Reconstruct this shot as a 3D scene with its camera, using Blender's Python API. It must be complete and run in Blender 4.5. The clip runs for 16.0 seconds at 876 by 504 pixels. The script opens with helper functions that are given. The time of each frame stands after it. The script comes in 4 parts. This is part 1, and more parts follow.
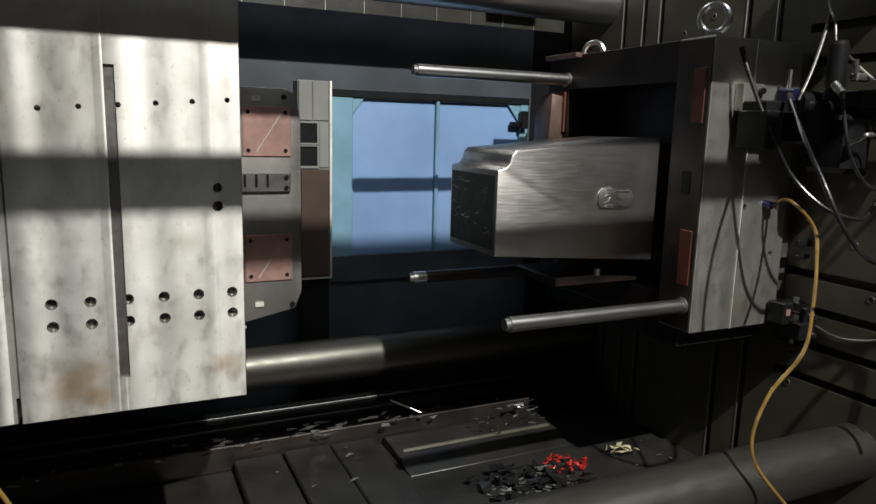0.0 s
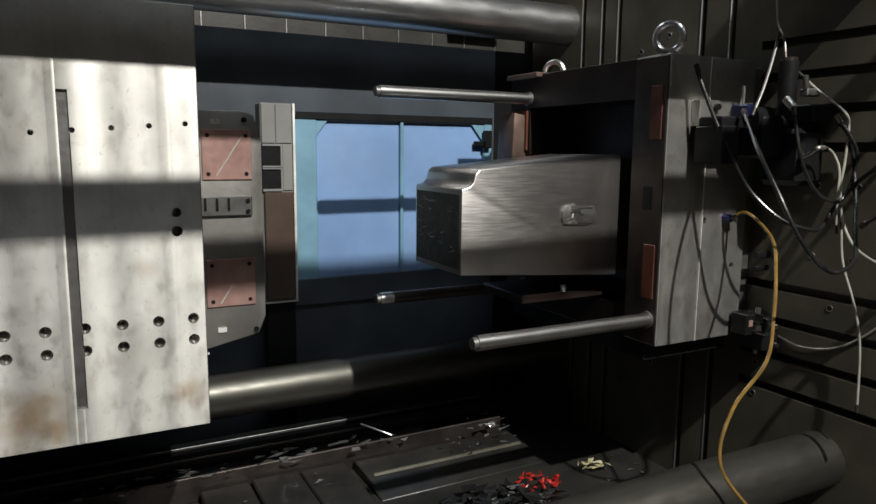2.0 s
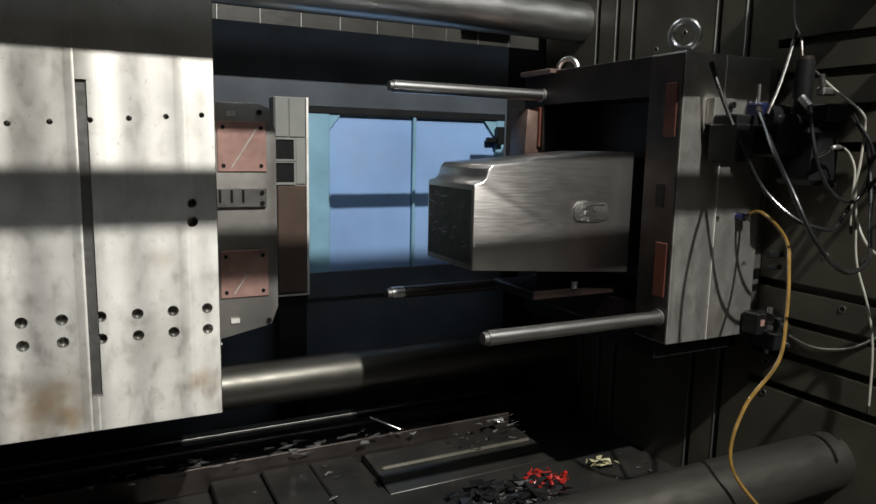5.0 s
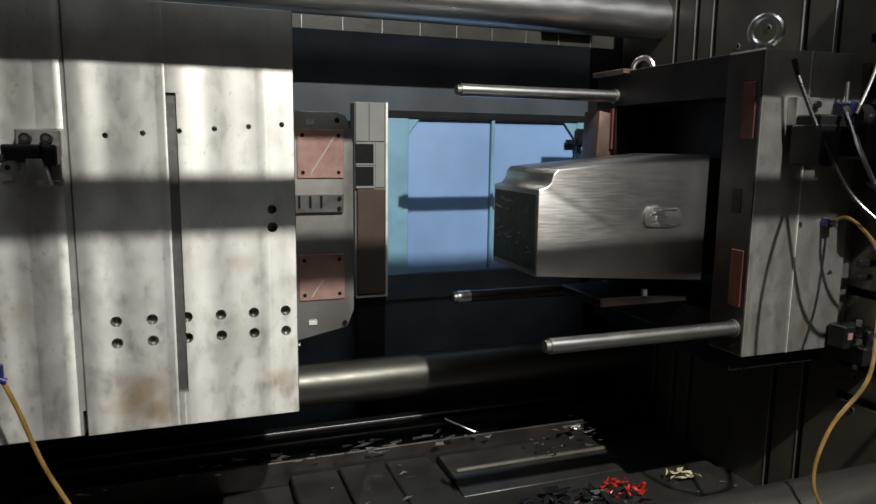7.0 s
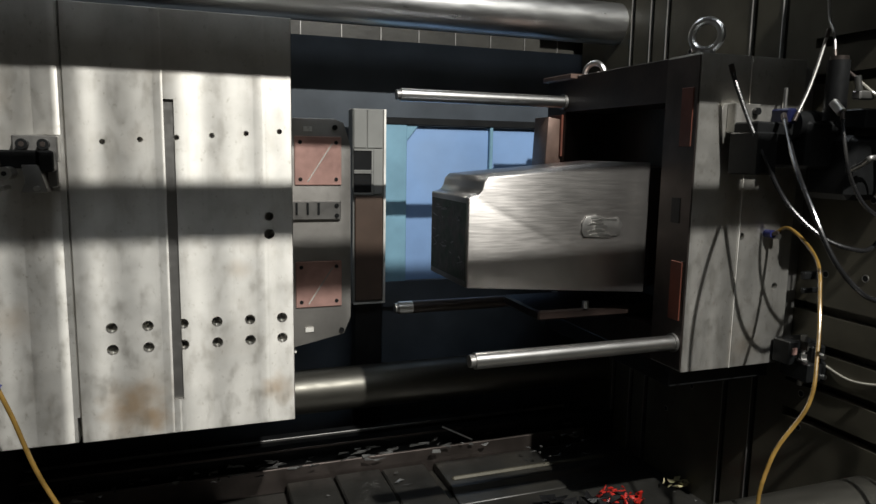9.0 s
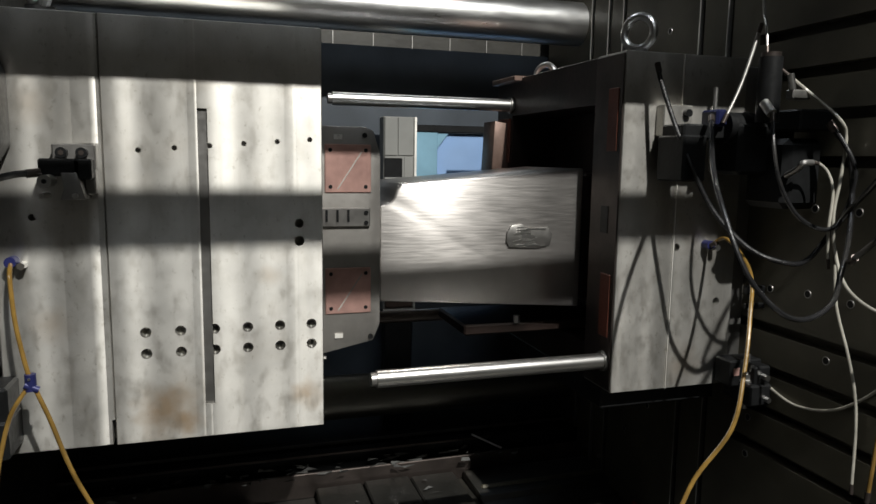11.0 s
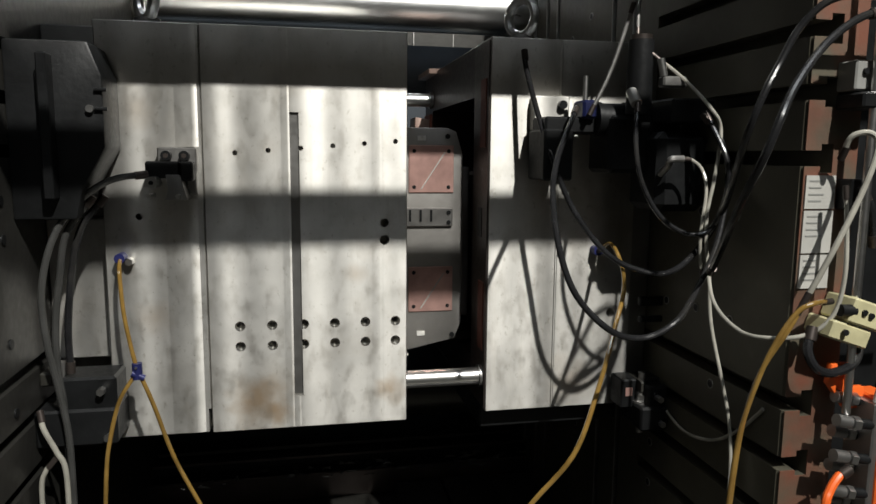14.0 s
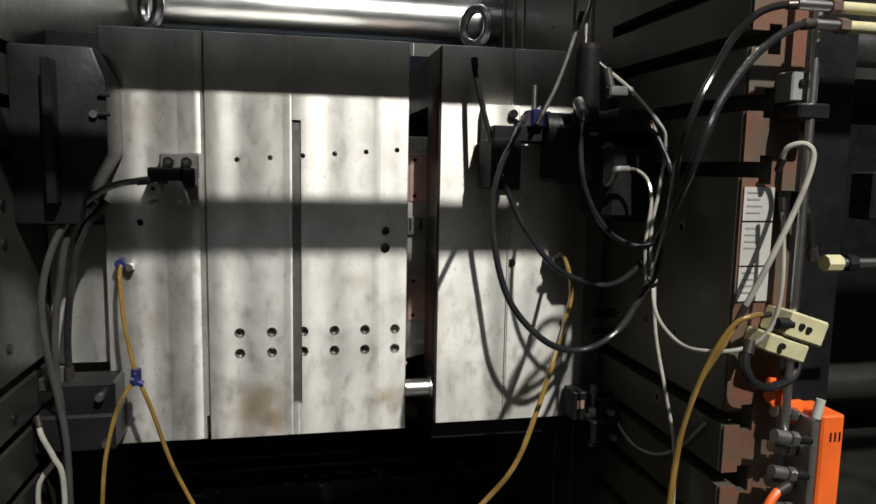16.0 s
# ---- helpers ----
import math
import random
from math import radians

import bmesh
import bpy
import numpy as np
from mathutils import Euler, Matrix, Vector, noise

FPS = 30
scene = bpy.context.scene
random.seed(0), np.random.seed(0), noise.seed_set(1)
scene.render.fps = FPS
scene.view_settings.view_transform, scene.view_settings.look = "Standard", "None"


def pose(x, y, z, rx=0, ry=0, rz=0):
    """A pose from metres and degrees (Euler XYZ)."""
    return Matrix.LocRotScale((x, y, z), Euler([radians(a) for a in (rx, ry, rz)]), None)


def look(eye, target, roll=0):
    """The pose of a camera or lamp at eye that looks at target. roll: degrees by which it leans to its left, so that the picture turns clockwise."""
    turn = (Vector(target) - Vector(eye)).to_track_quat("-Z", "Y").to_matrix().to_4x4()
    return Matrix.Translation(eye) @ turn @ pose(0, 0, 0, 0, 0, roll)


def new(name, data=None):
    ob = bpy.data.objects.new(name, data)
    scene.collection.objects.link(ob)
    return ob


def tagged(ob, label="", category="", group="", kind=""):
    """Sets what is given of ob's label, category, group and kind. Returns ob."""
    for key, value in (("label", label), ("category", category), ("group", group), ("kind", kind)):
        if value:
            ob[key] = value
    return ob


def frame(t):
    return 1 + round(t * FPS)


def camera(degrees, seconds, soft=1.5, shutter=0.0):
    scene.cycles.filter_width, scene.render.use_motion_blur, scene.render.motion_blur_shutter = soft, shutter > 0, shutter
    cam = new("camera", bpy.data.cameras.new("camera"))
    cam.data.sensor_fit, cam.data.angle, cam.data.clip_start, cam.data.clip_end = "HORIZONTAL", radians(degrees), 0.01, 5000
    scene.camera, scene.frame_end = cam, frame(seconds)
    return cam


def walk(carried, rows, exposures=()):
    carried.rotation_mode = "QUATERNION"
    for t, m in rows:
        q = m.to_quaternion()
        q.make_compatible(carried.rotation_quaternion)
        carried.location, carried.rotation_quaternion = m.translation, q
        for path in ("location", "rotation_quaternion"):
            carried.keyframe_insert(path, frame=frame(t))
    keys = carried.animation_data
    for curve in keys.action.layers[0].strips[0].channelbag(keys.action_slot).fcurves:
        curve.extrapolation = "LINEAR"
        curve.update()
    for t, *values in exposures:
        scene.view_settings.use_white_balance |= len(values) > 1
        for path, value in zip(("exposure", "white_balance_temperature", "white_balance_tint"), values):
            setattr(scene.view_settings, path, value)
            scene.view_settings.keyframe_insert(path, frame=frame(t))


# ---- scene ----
cam = camera(64.4, 16.0, soft=1.5)
PATH = [
    (0, (-0.281, -1.721, 1.679), (0.555, 0.062, 1.331), 1.5),
    (0.5, (-0.28, -1.721, 1.68), (0.561, 0.062, 1.34), 1.4),
    (1, (-0.28, -1.72, 1.68), (0.551, 0.068, 1.343), 1.0),
    (1.5, (-0.276, -1.72, 1.679), (0.601, 0.052, 1.379), 1.2),
    (2, (-0.267, -1.722, 1.677), (0.65, 0.031, 1.388), 0.5),
    (2.5, (-0.265, -1.723, 1.674), (0.689, 0.013, 1.393), 0.4),
    (3, (-0.265, -1.725, 1.675), (0.702, 0.003, 1.394), 0.6),
    (3.2, (-0.264, -1.724, 1.674), (0.705, 0.002, 1.39), 0.8),
    (5.3, (-0.285, -1.725, 1.67), (0.566, 0.061, 1.375), 1.3),
    (5.5, (-0.294, -1.731, 1.675), (0.498, 0.084, 1.396), 0.9),
    (6, (-0.297, -1.736, 1.684), (0.382, 0.126, 1.42), 0.9),
    (6.5, (-0.271, -1.737, 1.684), (0.388, 0.126, 1.376), 1.2),
    (7, (-0.255, -1.739, 1.688), (0.42, 0.119, 1.385), 0.7),
    (7.5, (-0.254, -1.737, 1.69), (0.417, 0.121, 1.38), 0.6),
    (8, (-0.25, -1.734, 1.688), (0.437, 0.12, 1.387), 0.9),
    (8.5, (-0.253, -1.735, 1.687), (0.428, 0.123, 1.393), 0.9),
    (9, (-0.251, -1.737, 1.692), (0.429, 0.122, 1.406), 1.0),
    (11.5, (-0.241, -1.746, 1.693), (0.3, 0.161, 1.425), 0.8),
    (12, (-0.24, -1.763, 1.692), (0.241, 0.159, 1.415), 0.7),
    (12.5, (-0.256, -1.752, 1.694), (0.192, 0.177, 1.409), 0.5),
    (13, (-0.258, -1.756, 1.691), (0.176, 0.178, 1.417), 0.5),
    (13.5, (-0.252, -1.757, 1.691), (0.157, 0.182, 1.421), 0.1),
    (14, (-0.271, -1.756, 1.697), (0.119, 0.187, 1.424), 0.5),
    (14.5, (-0.271, -1.76, 1.689), (0.113, 0.186, 1.433), 0.7),
    (15, (-0.275, -1.758, 1.695), (0.119, 0.187, 1.447), 1.0),
    (15.5, (-0.272, -1.76, 1.692), (0.131, 0.184, 1.451), 1.1),
    (16, (-0.286, -1.759, 1.693), (0.119, 0.184, 1.45), 1.1),
]
walk(cam, [(t, look(eye, goal, lean)) for t, eye, goal, lean in PATH])

# ---- world and lamps ----
world = bpy.data.worlds.new("dim_hall")
scene.world = world
world.use_nodes = True
world.node_tree.nodes["Background"].inputs[0].default_value = (0.75, 0.85, 1.0, 1)
world.node_tree.nodes["Background"].inputs[1].default_value = 0.045
scene.view_settings.exposure = 0.0


def area_lamp(name, eye, target, power, size, colour, size_y=None):
    data = bpy.data.lights.new(name, "AREA")
    data.energy, data.color, data.size = power, colour, size
    data.shape = "DISK"
    if size_y:
        data.shape, data.size_y = "RECTANGLE", size_y
    ob = new(name, data)
    ob.matrix_world = look(eye, target)
    return ob


area_lamp("work_lamp", (1.2, -4.5, 6.15), (0.3, 0.1, 1.4), 640, 0.11, (1.0, 0.985, 0.93))
# Unseen fill lamps added to lift the shadows and dark metal.
area_lamp("hall_fill", (-0.3, -3.6, 6.6), (0.2, 1.0, 1.5), 8, 1.2, (0.86, 0.93, 1.0), 0.5)
for lx, ly, power in ((0.5, -4.0, 135), (0.5, 4.2, 95)):
    area_lamp("overhead_fill", (lx, ly, 7.9), (lx, ly, 0), power, 5.0, (0.86, 0.93, 1.0), 1.6)


# ---- materials ----
def material(name, colour, rough=0.5, metal=0.0, vary=0.25, scale=6.0, bump=0.15, grain=90.0, tint=None, stretch=(1, 1, 1), aniso=0.0, coat=0.0, stain=0.0, stain_colour=(0.1, 0.06, 0.03), rvar=0.12, spec=0.5):
    m = bpy.data.materials.new(name)
    m.use_nodes = True
    nt = m.node_tree
    n, l = nt.nodes, nt.links
    b = n["Principled BSDF"]
    co = n.new("ShaderNodeTexCoord")
    mp = n.new("ShaderNodeMapping")
    mp.inputs["Scale"].default_value = stretch
    l.new(co.outputs["Object"], mp.inputs["Vector"])
    big = n.new("ShaderNodeTexNoise")
    big.inputs["Scale"].default_value, big.inputs["Detail"].default_value = scale, 6
    l.new(co.outputs["Object"], big.inputs["Vector"])
    fine = n.new("ShaderNodeTexNoise")
    fine.inputs["Scale"].default_value, fine.inputs["Detail"].default_value = grain, 4
    l.new(mp.outputs["Vector"], fine.inputs["Vector"])
    mix = n.new("ShaderNodeMix")
    mix.data_type = "RGBA"
    other = tint or tuple(c * (1 - vary) for c in colour)
    mix.inputs["A"].default_value, mix.inputs["B"].default_value = (*other, 1), (*colour, 1)
    ramp = n.new("ShaderNodeMapRange")
    ramp.inputs["From Min"].default_value, ramp.inputs["From Max"].default_value = 0.35, 0.65
    l.new(big.outputs["Fac"], ramp.inputs["Value"])
    l.new(ramp.outputs["Result"], mix.inputs["Factor"])
    base = mix.outputs["Result"]
    if stain:
        spot = n.new("ShaderNodeTexNoise")
        spot.inputs["Scale"].default_value, spot.inputs["Detail"].default_value = scale * 0.55, 8
        l.new(co.outputs["Object"], spot.inputs["Vector"])
        sr = n.new("ShaderNodeMapRange")
        sr.inputs["From Min"].default_value, sr.inputs["From Max"].default_value = 0.55, 0.78
        sr.inputs["To Max"].default_value = stain
        l.new(spot.outputs["Fac"], sr.inputs["Value"])
        sm = n.new("ShaderNodeMix")
        sm.data_type = "RGBA"
        sm.inputs["B"].default_value = (*stain_colour, 1)
        l.new(base, sm.inputs["A"])
        l.new(sr.outputs["Result"], sm.inputs["Factor"])
        base = sm.outputs["Result"]
    l.new(base, b.inputs["Base Color"])
    rr = n.new("ShaderNodeMapRange")
    rr.inputs["To Min"].default_value, rr.inputs["To Max"].default_value = max(0.03, rough - rvar), min(1, rough + rvar)
    l.new(fine.outputs["Fac"], rr.inputs["Value"])
    l.new(rr.outputs["Result"], b.inputs["Roughness"])
    b.inputs["Metallic"].default_value = metal
    b.inputs["Specular IOR Level"].default_value = spec
    b.inputs["Coat Weight"].default_value = coat
    b.inputs["Anisotropic"].default_value = aniso
    if bump:
        bp = n.new("ShaderNodeBump")
        bp.inputs["Strength"].default_value, bp.inputs["Distance"].default_value = bump, 0.002
        l.new(fine.outputs["Fac"], bp.inputs["Height"])
        l.new(bp.outputs["Normal"], b.inputs["Normal"])
    return m


def streaked(m, depth, tangent, amount, scale, along=(0, 0, 1), passes=0.0):
    """Broad waves left by milling and a lay along which highlights stretch."""
    nt = m.node_tree
    n, l = nt.nodes, nt.links
    b = n["Principled BSDF"]
    lay = n.new("ShaderNodeCombineXYZ")
    for k in range(3):
        lay.inputs[k].default_value = tangent[k]
    l.new(lay.outputs[0], b.inputs["Tangent"])
    b.inputs["Anisotropic"].default_value = amount
    co = n.new("ShaderNodeTexCoord")
    mp = n.new("ShaderNodeMapping")
    mp.inputs["Scale"].default_value = tuple(0.02 if t else 1.0 for t in along)
    l.new(co.outputs["Object"], mp.inputs["Vector"])
    wave = n.new("ShaderNodeTexNoise")
    wave.inputs["Scale"].default_value, wave.inputs["Detail"].default_value = scale, 0.6
    l.new(mp.outputs["Vector"], wave.inputs["Vector"])
    bp = n.new("ShaderNodeBump")
    bp.inputs["Strength"].default_value, bp.inputs["Distance"].default_value = 1.0, depth
    height = wave.outputs["Fac"]
    if passes:
        xyz = n.new("ShaderNodeSeparateXYZ")
        l.new(co.outputs["Object"], xyz.inputs[0])
        turn = n.new("ShaderNodeMath")
        turn.operation = "MULTIPLY_ADD"
        turn.inputs[1].default_value, turn.inputs[2].default_value = 31.4, passes
        l.new(xyz.outputs[0], turn.inputs[0])
        wob = n.new("ShaderNodeMath")
        wob.operation = "MULTIPLY_ADD"
        wob.inputs[1].default_value = 1.2
        l.new(wave.outputs["Fac"], wob.inputs[0])
        l.new(turn.outputs[0], wob.inputs[2])
        sine = n.new("ShaderNodeMath")
        sine.operation = "SINE"
        l.new(wob.outputs[0], sine.inputs[0])
        twice = n.new("ShaderNodeMath")
        twice.operation = "MULTIPLY"
        twice.inputs[1].default_value = 2.0
        l.new(wob.outputs[0], twice.inputs[0])
        half = n.new("ShaderNodeMath")
        half.operation = "SINE"
        l.new(twice.outputs[0], half.inputs[0])
        both = n.new("ShaderNodeMath")
        both.operation = "MULTIPLY_ADD"
        both.inputs[1].default_value = 0.5
        l.new(half.outputs[0], both.inputs[0])
        l.new(sine.outputs[0], both.inputs[2])
        height = both.outputs[0]
        bp.invert = True
    l.new(height, bp.inputs["Height"])
    for link in list(l):
        if link.to_socket == b.inputs["Normal"]:
            src = link.from_node
            l.new(bp.outputs["Normal"], src.inputs["Normal"])
            break
    return m


def spot_stain(m, centre, radius, colour, amount):
    """A stain of its own ragged shape round a place on the surface."""
    nt = m.node_tree
    n, l = nt.nodes, nt.links
    b = n["Principled BSDF"]
    co = n.new("ShaderNodeTexCoord")
    far = n.new("ShaderNodeVectorMath")
    far.operation = "DISTANCE"
    far.inputs[1].default_value = centre
    l.new(co.outputs["Object"], far.inputs[0])
    rag = n.new("ShaderNodeTexNoise")
    rag.inputs["Scale"].default_value, rag.inputs["Detail"].default_value = 22, 6
    l.new(co.outputs["Object"], rag.inputs["Vector"])
    edge = n.new("ShaderNodeMath")
    edge.operation = "MULTIPLY_ADD"
    edge.inputs[1].default_value = -radius * 1.6
    l.new(rag.outputs["Fac"], edge.inputs[0])
    l.new(far.outputs["Value"], edge.inputs[2])
    ramp = n.new("ShaderNodeMapRange")
    ramp.inputs["From Min"].default_value, ramp.inputs["From Max"].default_value = radius * 0.35, -radius * 0.7
    ramp.inputs["To Min"].default_value, ramp.inputs["To Max"].default_value = 0.0, amount
    l.new(edge.outputs[0], ramp.inputs["Value"])
    mix = n.new("ShaderNodeMix")
    mix.data_type = "RGBA"
    mix.inputs["B"].default_value = (*colour, 1)
    for link in list(l):
        if link.to_socket == b.inputs["Base Color"]:
            l.new(link.from_socket, mix.inputs["A"])
            break
    l.new(ramp.outputs["Result"], mix.inputs["Factor"])
    l.new(mix.outputs["Result"], b.inputs["Base Color"])


def handled(m):
    """Oily smudges, drips, rub marks and pin-prick stains on a ground face."""
    nt = m.node_tree
    n, l = nt.nodes, nt.links
    b = n["Principled BSDF"]
    co = n.new("ShaderNodeTexCoord")
    masks = []
    for size, stretch, low, high, most in ((26.0, (1, 1, 0.55), 0.50, 0.70, 0.42), (70.0, (1, 1, 0.7), 0.60, 0.72, 0.5), (34.0, (1, 1, 0.06), 0.54, 0.74, 0.35), (150.0, (1, 1, 1), 0.68, 0.74, 0.6)):
        mp = n.new("ShaderNodeMapping")
        mp.inputs["Scale"].default_value = stretch
        mp.inputs["Location"].default_value = (size * 0.13, 0.0, size * 0.07)
        l.new(co.outputs["Object"], mp.inputs["Vector"])
        spot = n.new("ShaderNodeTexNoise")
        spot.inputs["Scale"].default_value, spot.inputs["Detail"].default_value, spot.inputs["Roughness"].default_value = size, 5, 0.62
        l.new(mp.outputs["Vector"], spot.inputs["Vector"])
        ramp = n.new("ShaderNodeMapRange")
        for key, value in (("From Min", low), ("From Max", high), ("To Max", most)):
            ramp.inputs[key].default_value = value
        l.new(spot.outputs["Fac"], ramp.inputs["Value"])
        masks.append(ramp.outputs["Result"])
    for mask, tone in zip(masks, ((0.36, 0.335, 0.29), (0.25, 0.225, 0.185), (0.42, 0.40, 0.36), (0.15, 0.13, 0.10))):
        mix = n.new("ShaderNodeMix")
        mix.data_type = "RGBA"
        mix.inputs["B"].default_value = (*tone, 1)
        old = b.inputs["Base Color"].links[0].from_socket
        l.new(old, mix.inputs["A"])
        l.new(mask, mix.inputs["Factor"])
        l.new(mix.outputs["Result"], b.inputs["Base Color"])
    for mask, much in ((masks[0], -0.22), (masks[2], 0.25)):
        add = n.new("ShaderNodeMath")
        add.operation = "MULTIPLY_ADD"
        add.inputs[1].default_value = much
        l.new(mask, add.inputs[0])
        l.new(b.inputs["Roughness"].links[0].from_socket, add.inputs[2])
        l.new(add.outputs[0], b.inputs["Roughness"])


STEEL = streaked(material("milled_steel", (0.60, 0.585, 0.55), 0.52, 0.88, 0.24, 7, 0.02, 30, stain=0.5, stain_colour=(0.33, 0.27, 0.20), rvar=0.06), 0.0015, (0, 0, 1), 0.72, 6.0, passes=6.78)
for where, wide, much in (((-0.38, 0, 1.075), 0.075, 0.75), ((-0.045, 0, 1.09), 0.045, 0.6), ((-0.33, 0, 1.04), 0.04, 0.6), ((-0.13, 0, 1.40), 0.03, 0.3), ((-0.62, 0, 1.30), 0.05, 0.35), ((0.24, 0, 1.08), 0.07, 0.35), ((-0.64, 0, 1.80), 0.05, 0.3)):
    spot_stain(STEEL, where, wide, (0.30, 0.205, 0.115), much)
handled(STEEL)
STEEL_DULL = material("oiled_steel", (0.38, 0.37, 0.355), 0.4, 0.9, 0.3, 7, 0.15, 60, stain=0.4, stain_colour=(0.08, 0.07, 0.06))
POLISHED = material("polished_steel", (0.78, 0.77, 0.75), 0.31, 1.0, 0.15, 10, 0.008, 60, stretch=(0.15, 2, 2), rvar=0.05)
CORE = streaked(material("core_steel", (0.68, 0.65, 0.625), 0.36, 0.95, 0.25, 5, 0.035, 40, stretch=(0.3, 3, 5), stain=0.3, stain_colour=(0.2, 0.16, 0.14)), 0.0018, (0, 0, 1), 0.7, 12.0, (1, 0, 0))
# Upper bars' steel darkened for the shade below, with an oily brown tone.
BAR_SHADED = material("shaded_oily_tie_bar_steel", (0.115, 0.11, 0.095), 0.42, 0.85, 0.18, 3, 0.03, 40, stretch=(0.3, 1, 1), stain=0.35, stain_colour=(0.06, 0.055, 0.042))
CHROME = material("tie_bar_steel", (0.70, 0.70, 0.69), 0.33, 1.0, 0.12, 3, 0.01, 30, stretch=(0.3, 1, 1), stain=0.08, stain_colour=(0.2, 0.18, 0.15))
DARK_STEEL = material("dark_oily_steel", (0.095, 0.078, 0.07), 0.4, 0.7, 0.4, 7, 0.15, 60, stain=0.5, stain_colour=(0.03, 0.025, 0.02))
# Oily steel, darkened further in place of shade inside the mould.
SHADE_BROWN = material("shaded_oily_brown_steel", (0.030, 0.020, 0.017), 0.42, 0.1, 0.5, 8, 0.25, 60, stain=0.7, stain_colour=(0.010, 0.008, 0.007), spec=0.3)
DECK = material("oil_soaked_deck", (0.032, 0.031, 0.028), 0.36, 0.1, 0.45, 6, 0.3, 50, stain=0.7, stain_colour=(0.05, 0.042, 0.03))
IRON = material("oily_cast_iron", (0.042, 0.040, 0.034), 0.38, 0.1, 0.4, 4, 0.25, 70, stain=0.5, stain_colour=(0.02, 0.018, 0.015))
BLACK = material("black_oxide", (0.010, 0.0105, 0.011), 0.42, 0.0, 0.45, 12, 0.25, 80, stain=0.5, stain_colour=(0.007, 0.007, 0.007), spec=0.25)
PLATEN = material("platen_iron", (0.10, 0.092, 0.068), 0.40, 0.2, 0.35, 5, 0.2, 60, stain=0.6, stain_colour=(0.03, 0.025, 0.018))
RUST = material("rust_red_primer", (0.15, 0.042, 0.024), 0.6, 0.1, 0.35, 9, 0.3, 80, stain=0.6, stain_colour=(0.07, 0.04, 0.03))
EDGE = material("worn_platen_edge", (0.15, 0.056, 0.034), 0.55, 0.1, 0.3, 11, 0.3, 70, tint=(0.085, 0.075, 0.052), stain=0.85, stain_colour=(0.05, 0.042, 0.03))
NAVY = material("navy_paint", (0.008, 0.011, 0.05), 0.35, 0.0, 0.3, 14, 0.1, 60)
# Blue-grey tone lifts dark areas like haze and stands in for gate shade.
SLATE = material("slate_tone", (0.070, 0.084, 0.102), 0.4, 0.0, 0.35, 4, 0.1, 60, stain=0.5, stain_colour=(0.025, 0.027, 0.03))
LAND = material("ground_steel", (0.34, 0.325, 0.305), 0.5, 0.7, 0.3, 8, 0.12, 70, stain=0.5, stain_colour=(0.28, 0.22, 0.17))
TAN = material("stained_bronze", (0.19, 0.125, 0.10), 0.45, 0.4, 0.4, 12, 0.2, 70, stain=0.6, stain_colour=(0.12, 0.07, 0.05))
BRAID = material("braided_hose", (0.13, 0.13, 0.125), 0.24, 0.6, 0.35, 12, 0.4, 260, rvar=0.06, stain=0.5, stain_colour=(0.07, 0.068, 0.06))
# Green tint and lighter base stand in for reflections on the core's end.
CAST = material("rough_dark_core_face", (0.17, 0.145, 0.13), 0.34, 0.7, 0.5, 22, 0.9, 34, tint=(0.085, 0.12, 0.08), stain=0.5, stain_colour=(0.05, 0.035, 0.028))
COPPER = material("bronze_plate", (0.66, 0.40, 0.35), 0.36, 0.6, 0.45, 9, 0.12, 80, stain=0.4, stain_colour=(0.35, 0.2, 0.16))
BLUE = material("blue_panel", (0.22, 0.36, 0.62), 0.5, 0.0, 0.2, 3, 0.05, 60, stain=0.25, stain_colour=(0.25, 0.3, 0.34))
BLUE_FRAME = material("blue_frame", (0.20, 0.37, 0.48), 0.45, 0.0, 0.25, 5, 0.05, 60)
GREY = material("grey_panel", (0.25, 0.25, 0.235), 0.5, 0.1, 0.2, 5, 0.05, 60)
BROWN = material("brown_panel", (0.085, 0.055, 0.04), 0.5, 0.1, 0.3, 5, 0.05, 60)
RUBBER = material("black_rubber", (0.016, 0.016, 0.017), 0.2, 0.0, 0.4, 15, 0.15, 120, rvar=0.06, stain=0.5, stain_colour=(0.05, 0.047, 0.04))
WHITE_HOSE = material("pale_hose", (0.38, 0.365, 0.315), 0.12, 0.0, 0.35, 15, 0.1, 120, rvar=0.05, stain=0.6, stain_colour=(0.10, 0.09, 0.07))
YELLOW_HOSE = material("amber_hose", (0.25, 0.15, 0.038), 0.13, 0.0, 0.45, 18, 0.05, 120, rvar=0.05, stain=0.6, stain_colour=(0.14, 0.075, 0.025), coat=0.4)
ORANGE = material("orange_paint", (0.80, 0.13, 0.02), 0.4, 0.0, 0.2, 8, 0.1, 60)
RED = material("red_plastic", (0.55, 0.03, 0.02), 0.35, 0.0, 0.3, 25, 0.2, 60)
CREAM = material("yellowed_plastic", (0.50, 0.46, 0.27), 0.5, 0.0, 0.25, 25, 0.1, 60)
WHITE = material("white_card", (0.40, 0.39, 0.36), 0.6, 0.0, 0.2, 12, 0.05, 60)
BLUE_RING = material("blue_collar", (0.022, 0.026, 0.11), 0.35, 0.2, 0.2, 25, 0.05, 60)
SCRAP = material("scrap_film", (0.17, 0.17, 0.165), 0.22, 0.2, 0.5, 20, 0.3, 60)


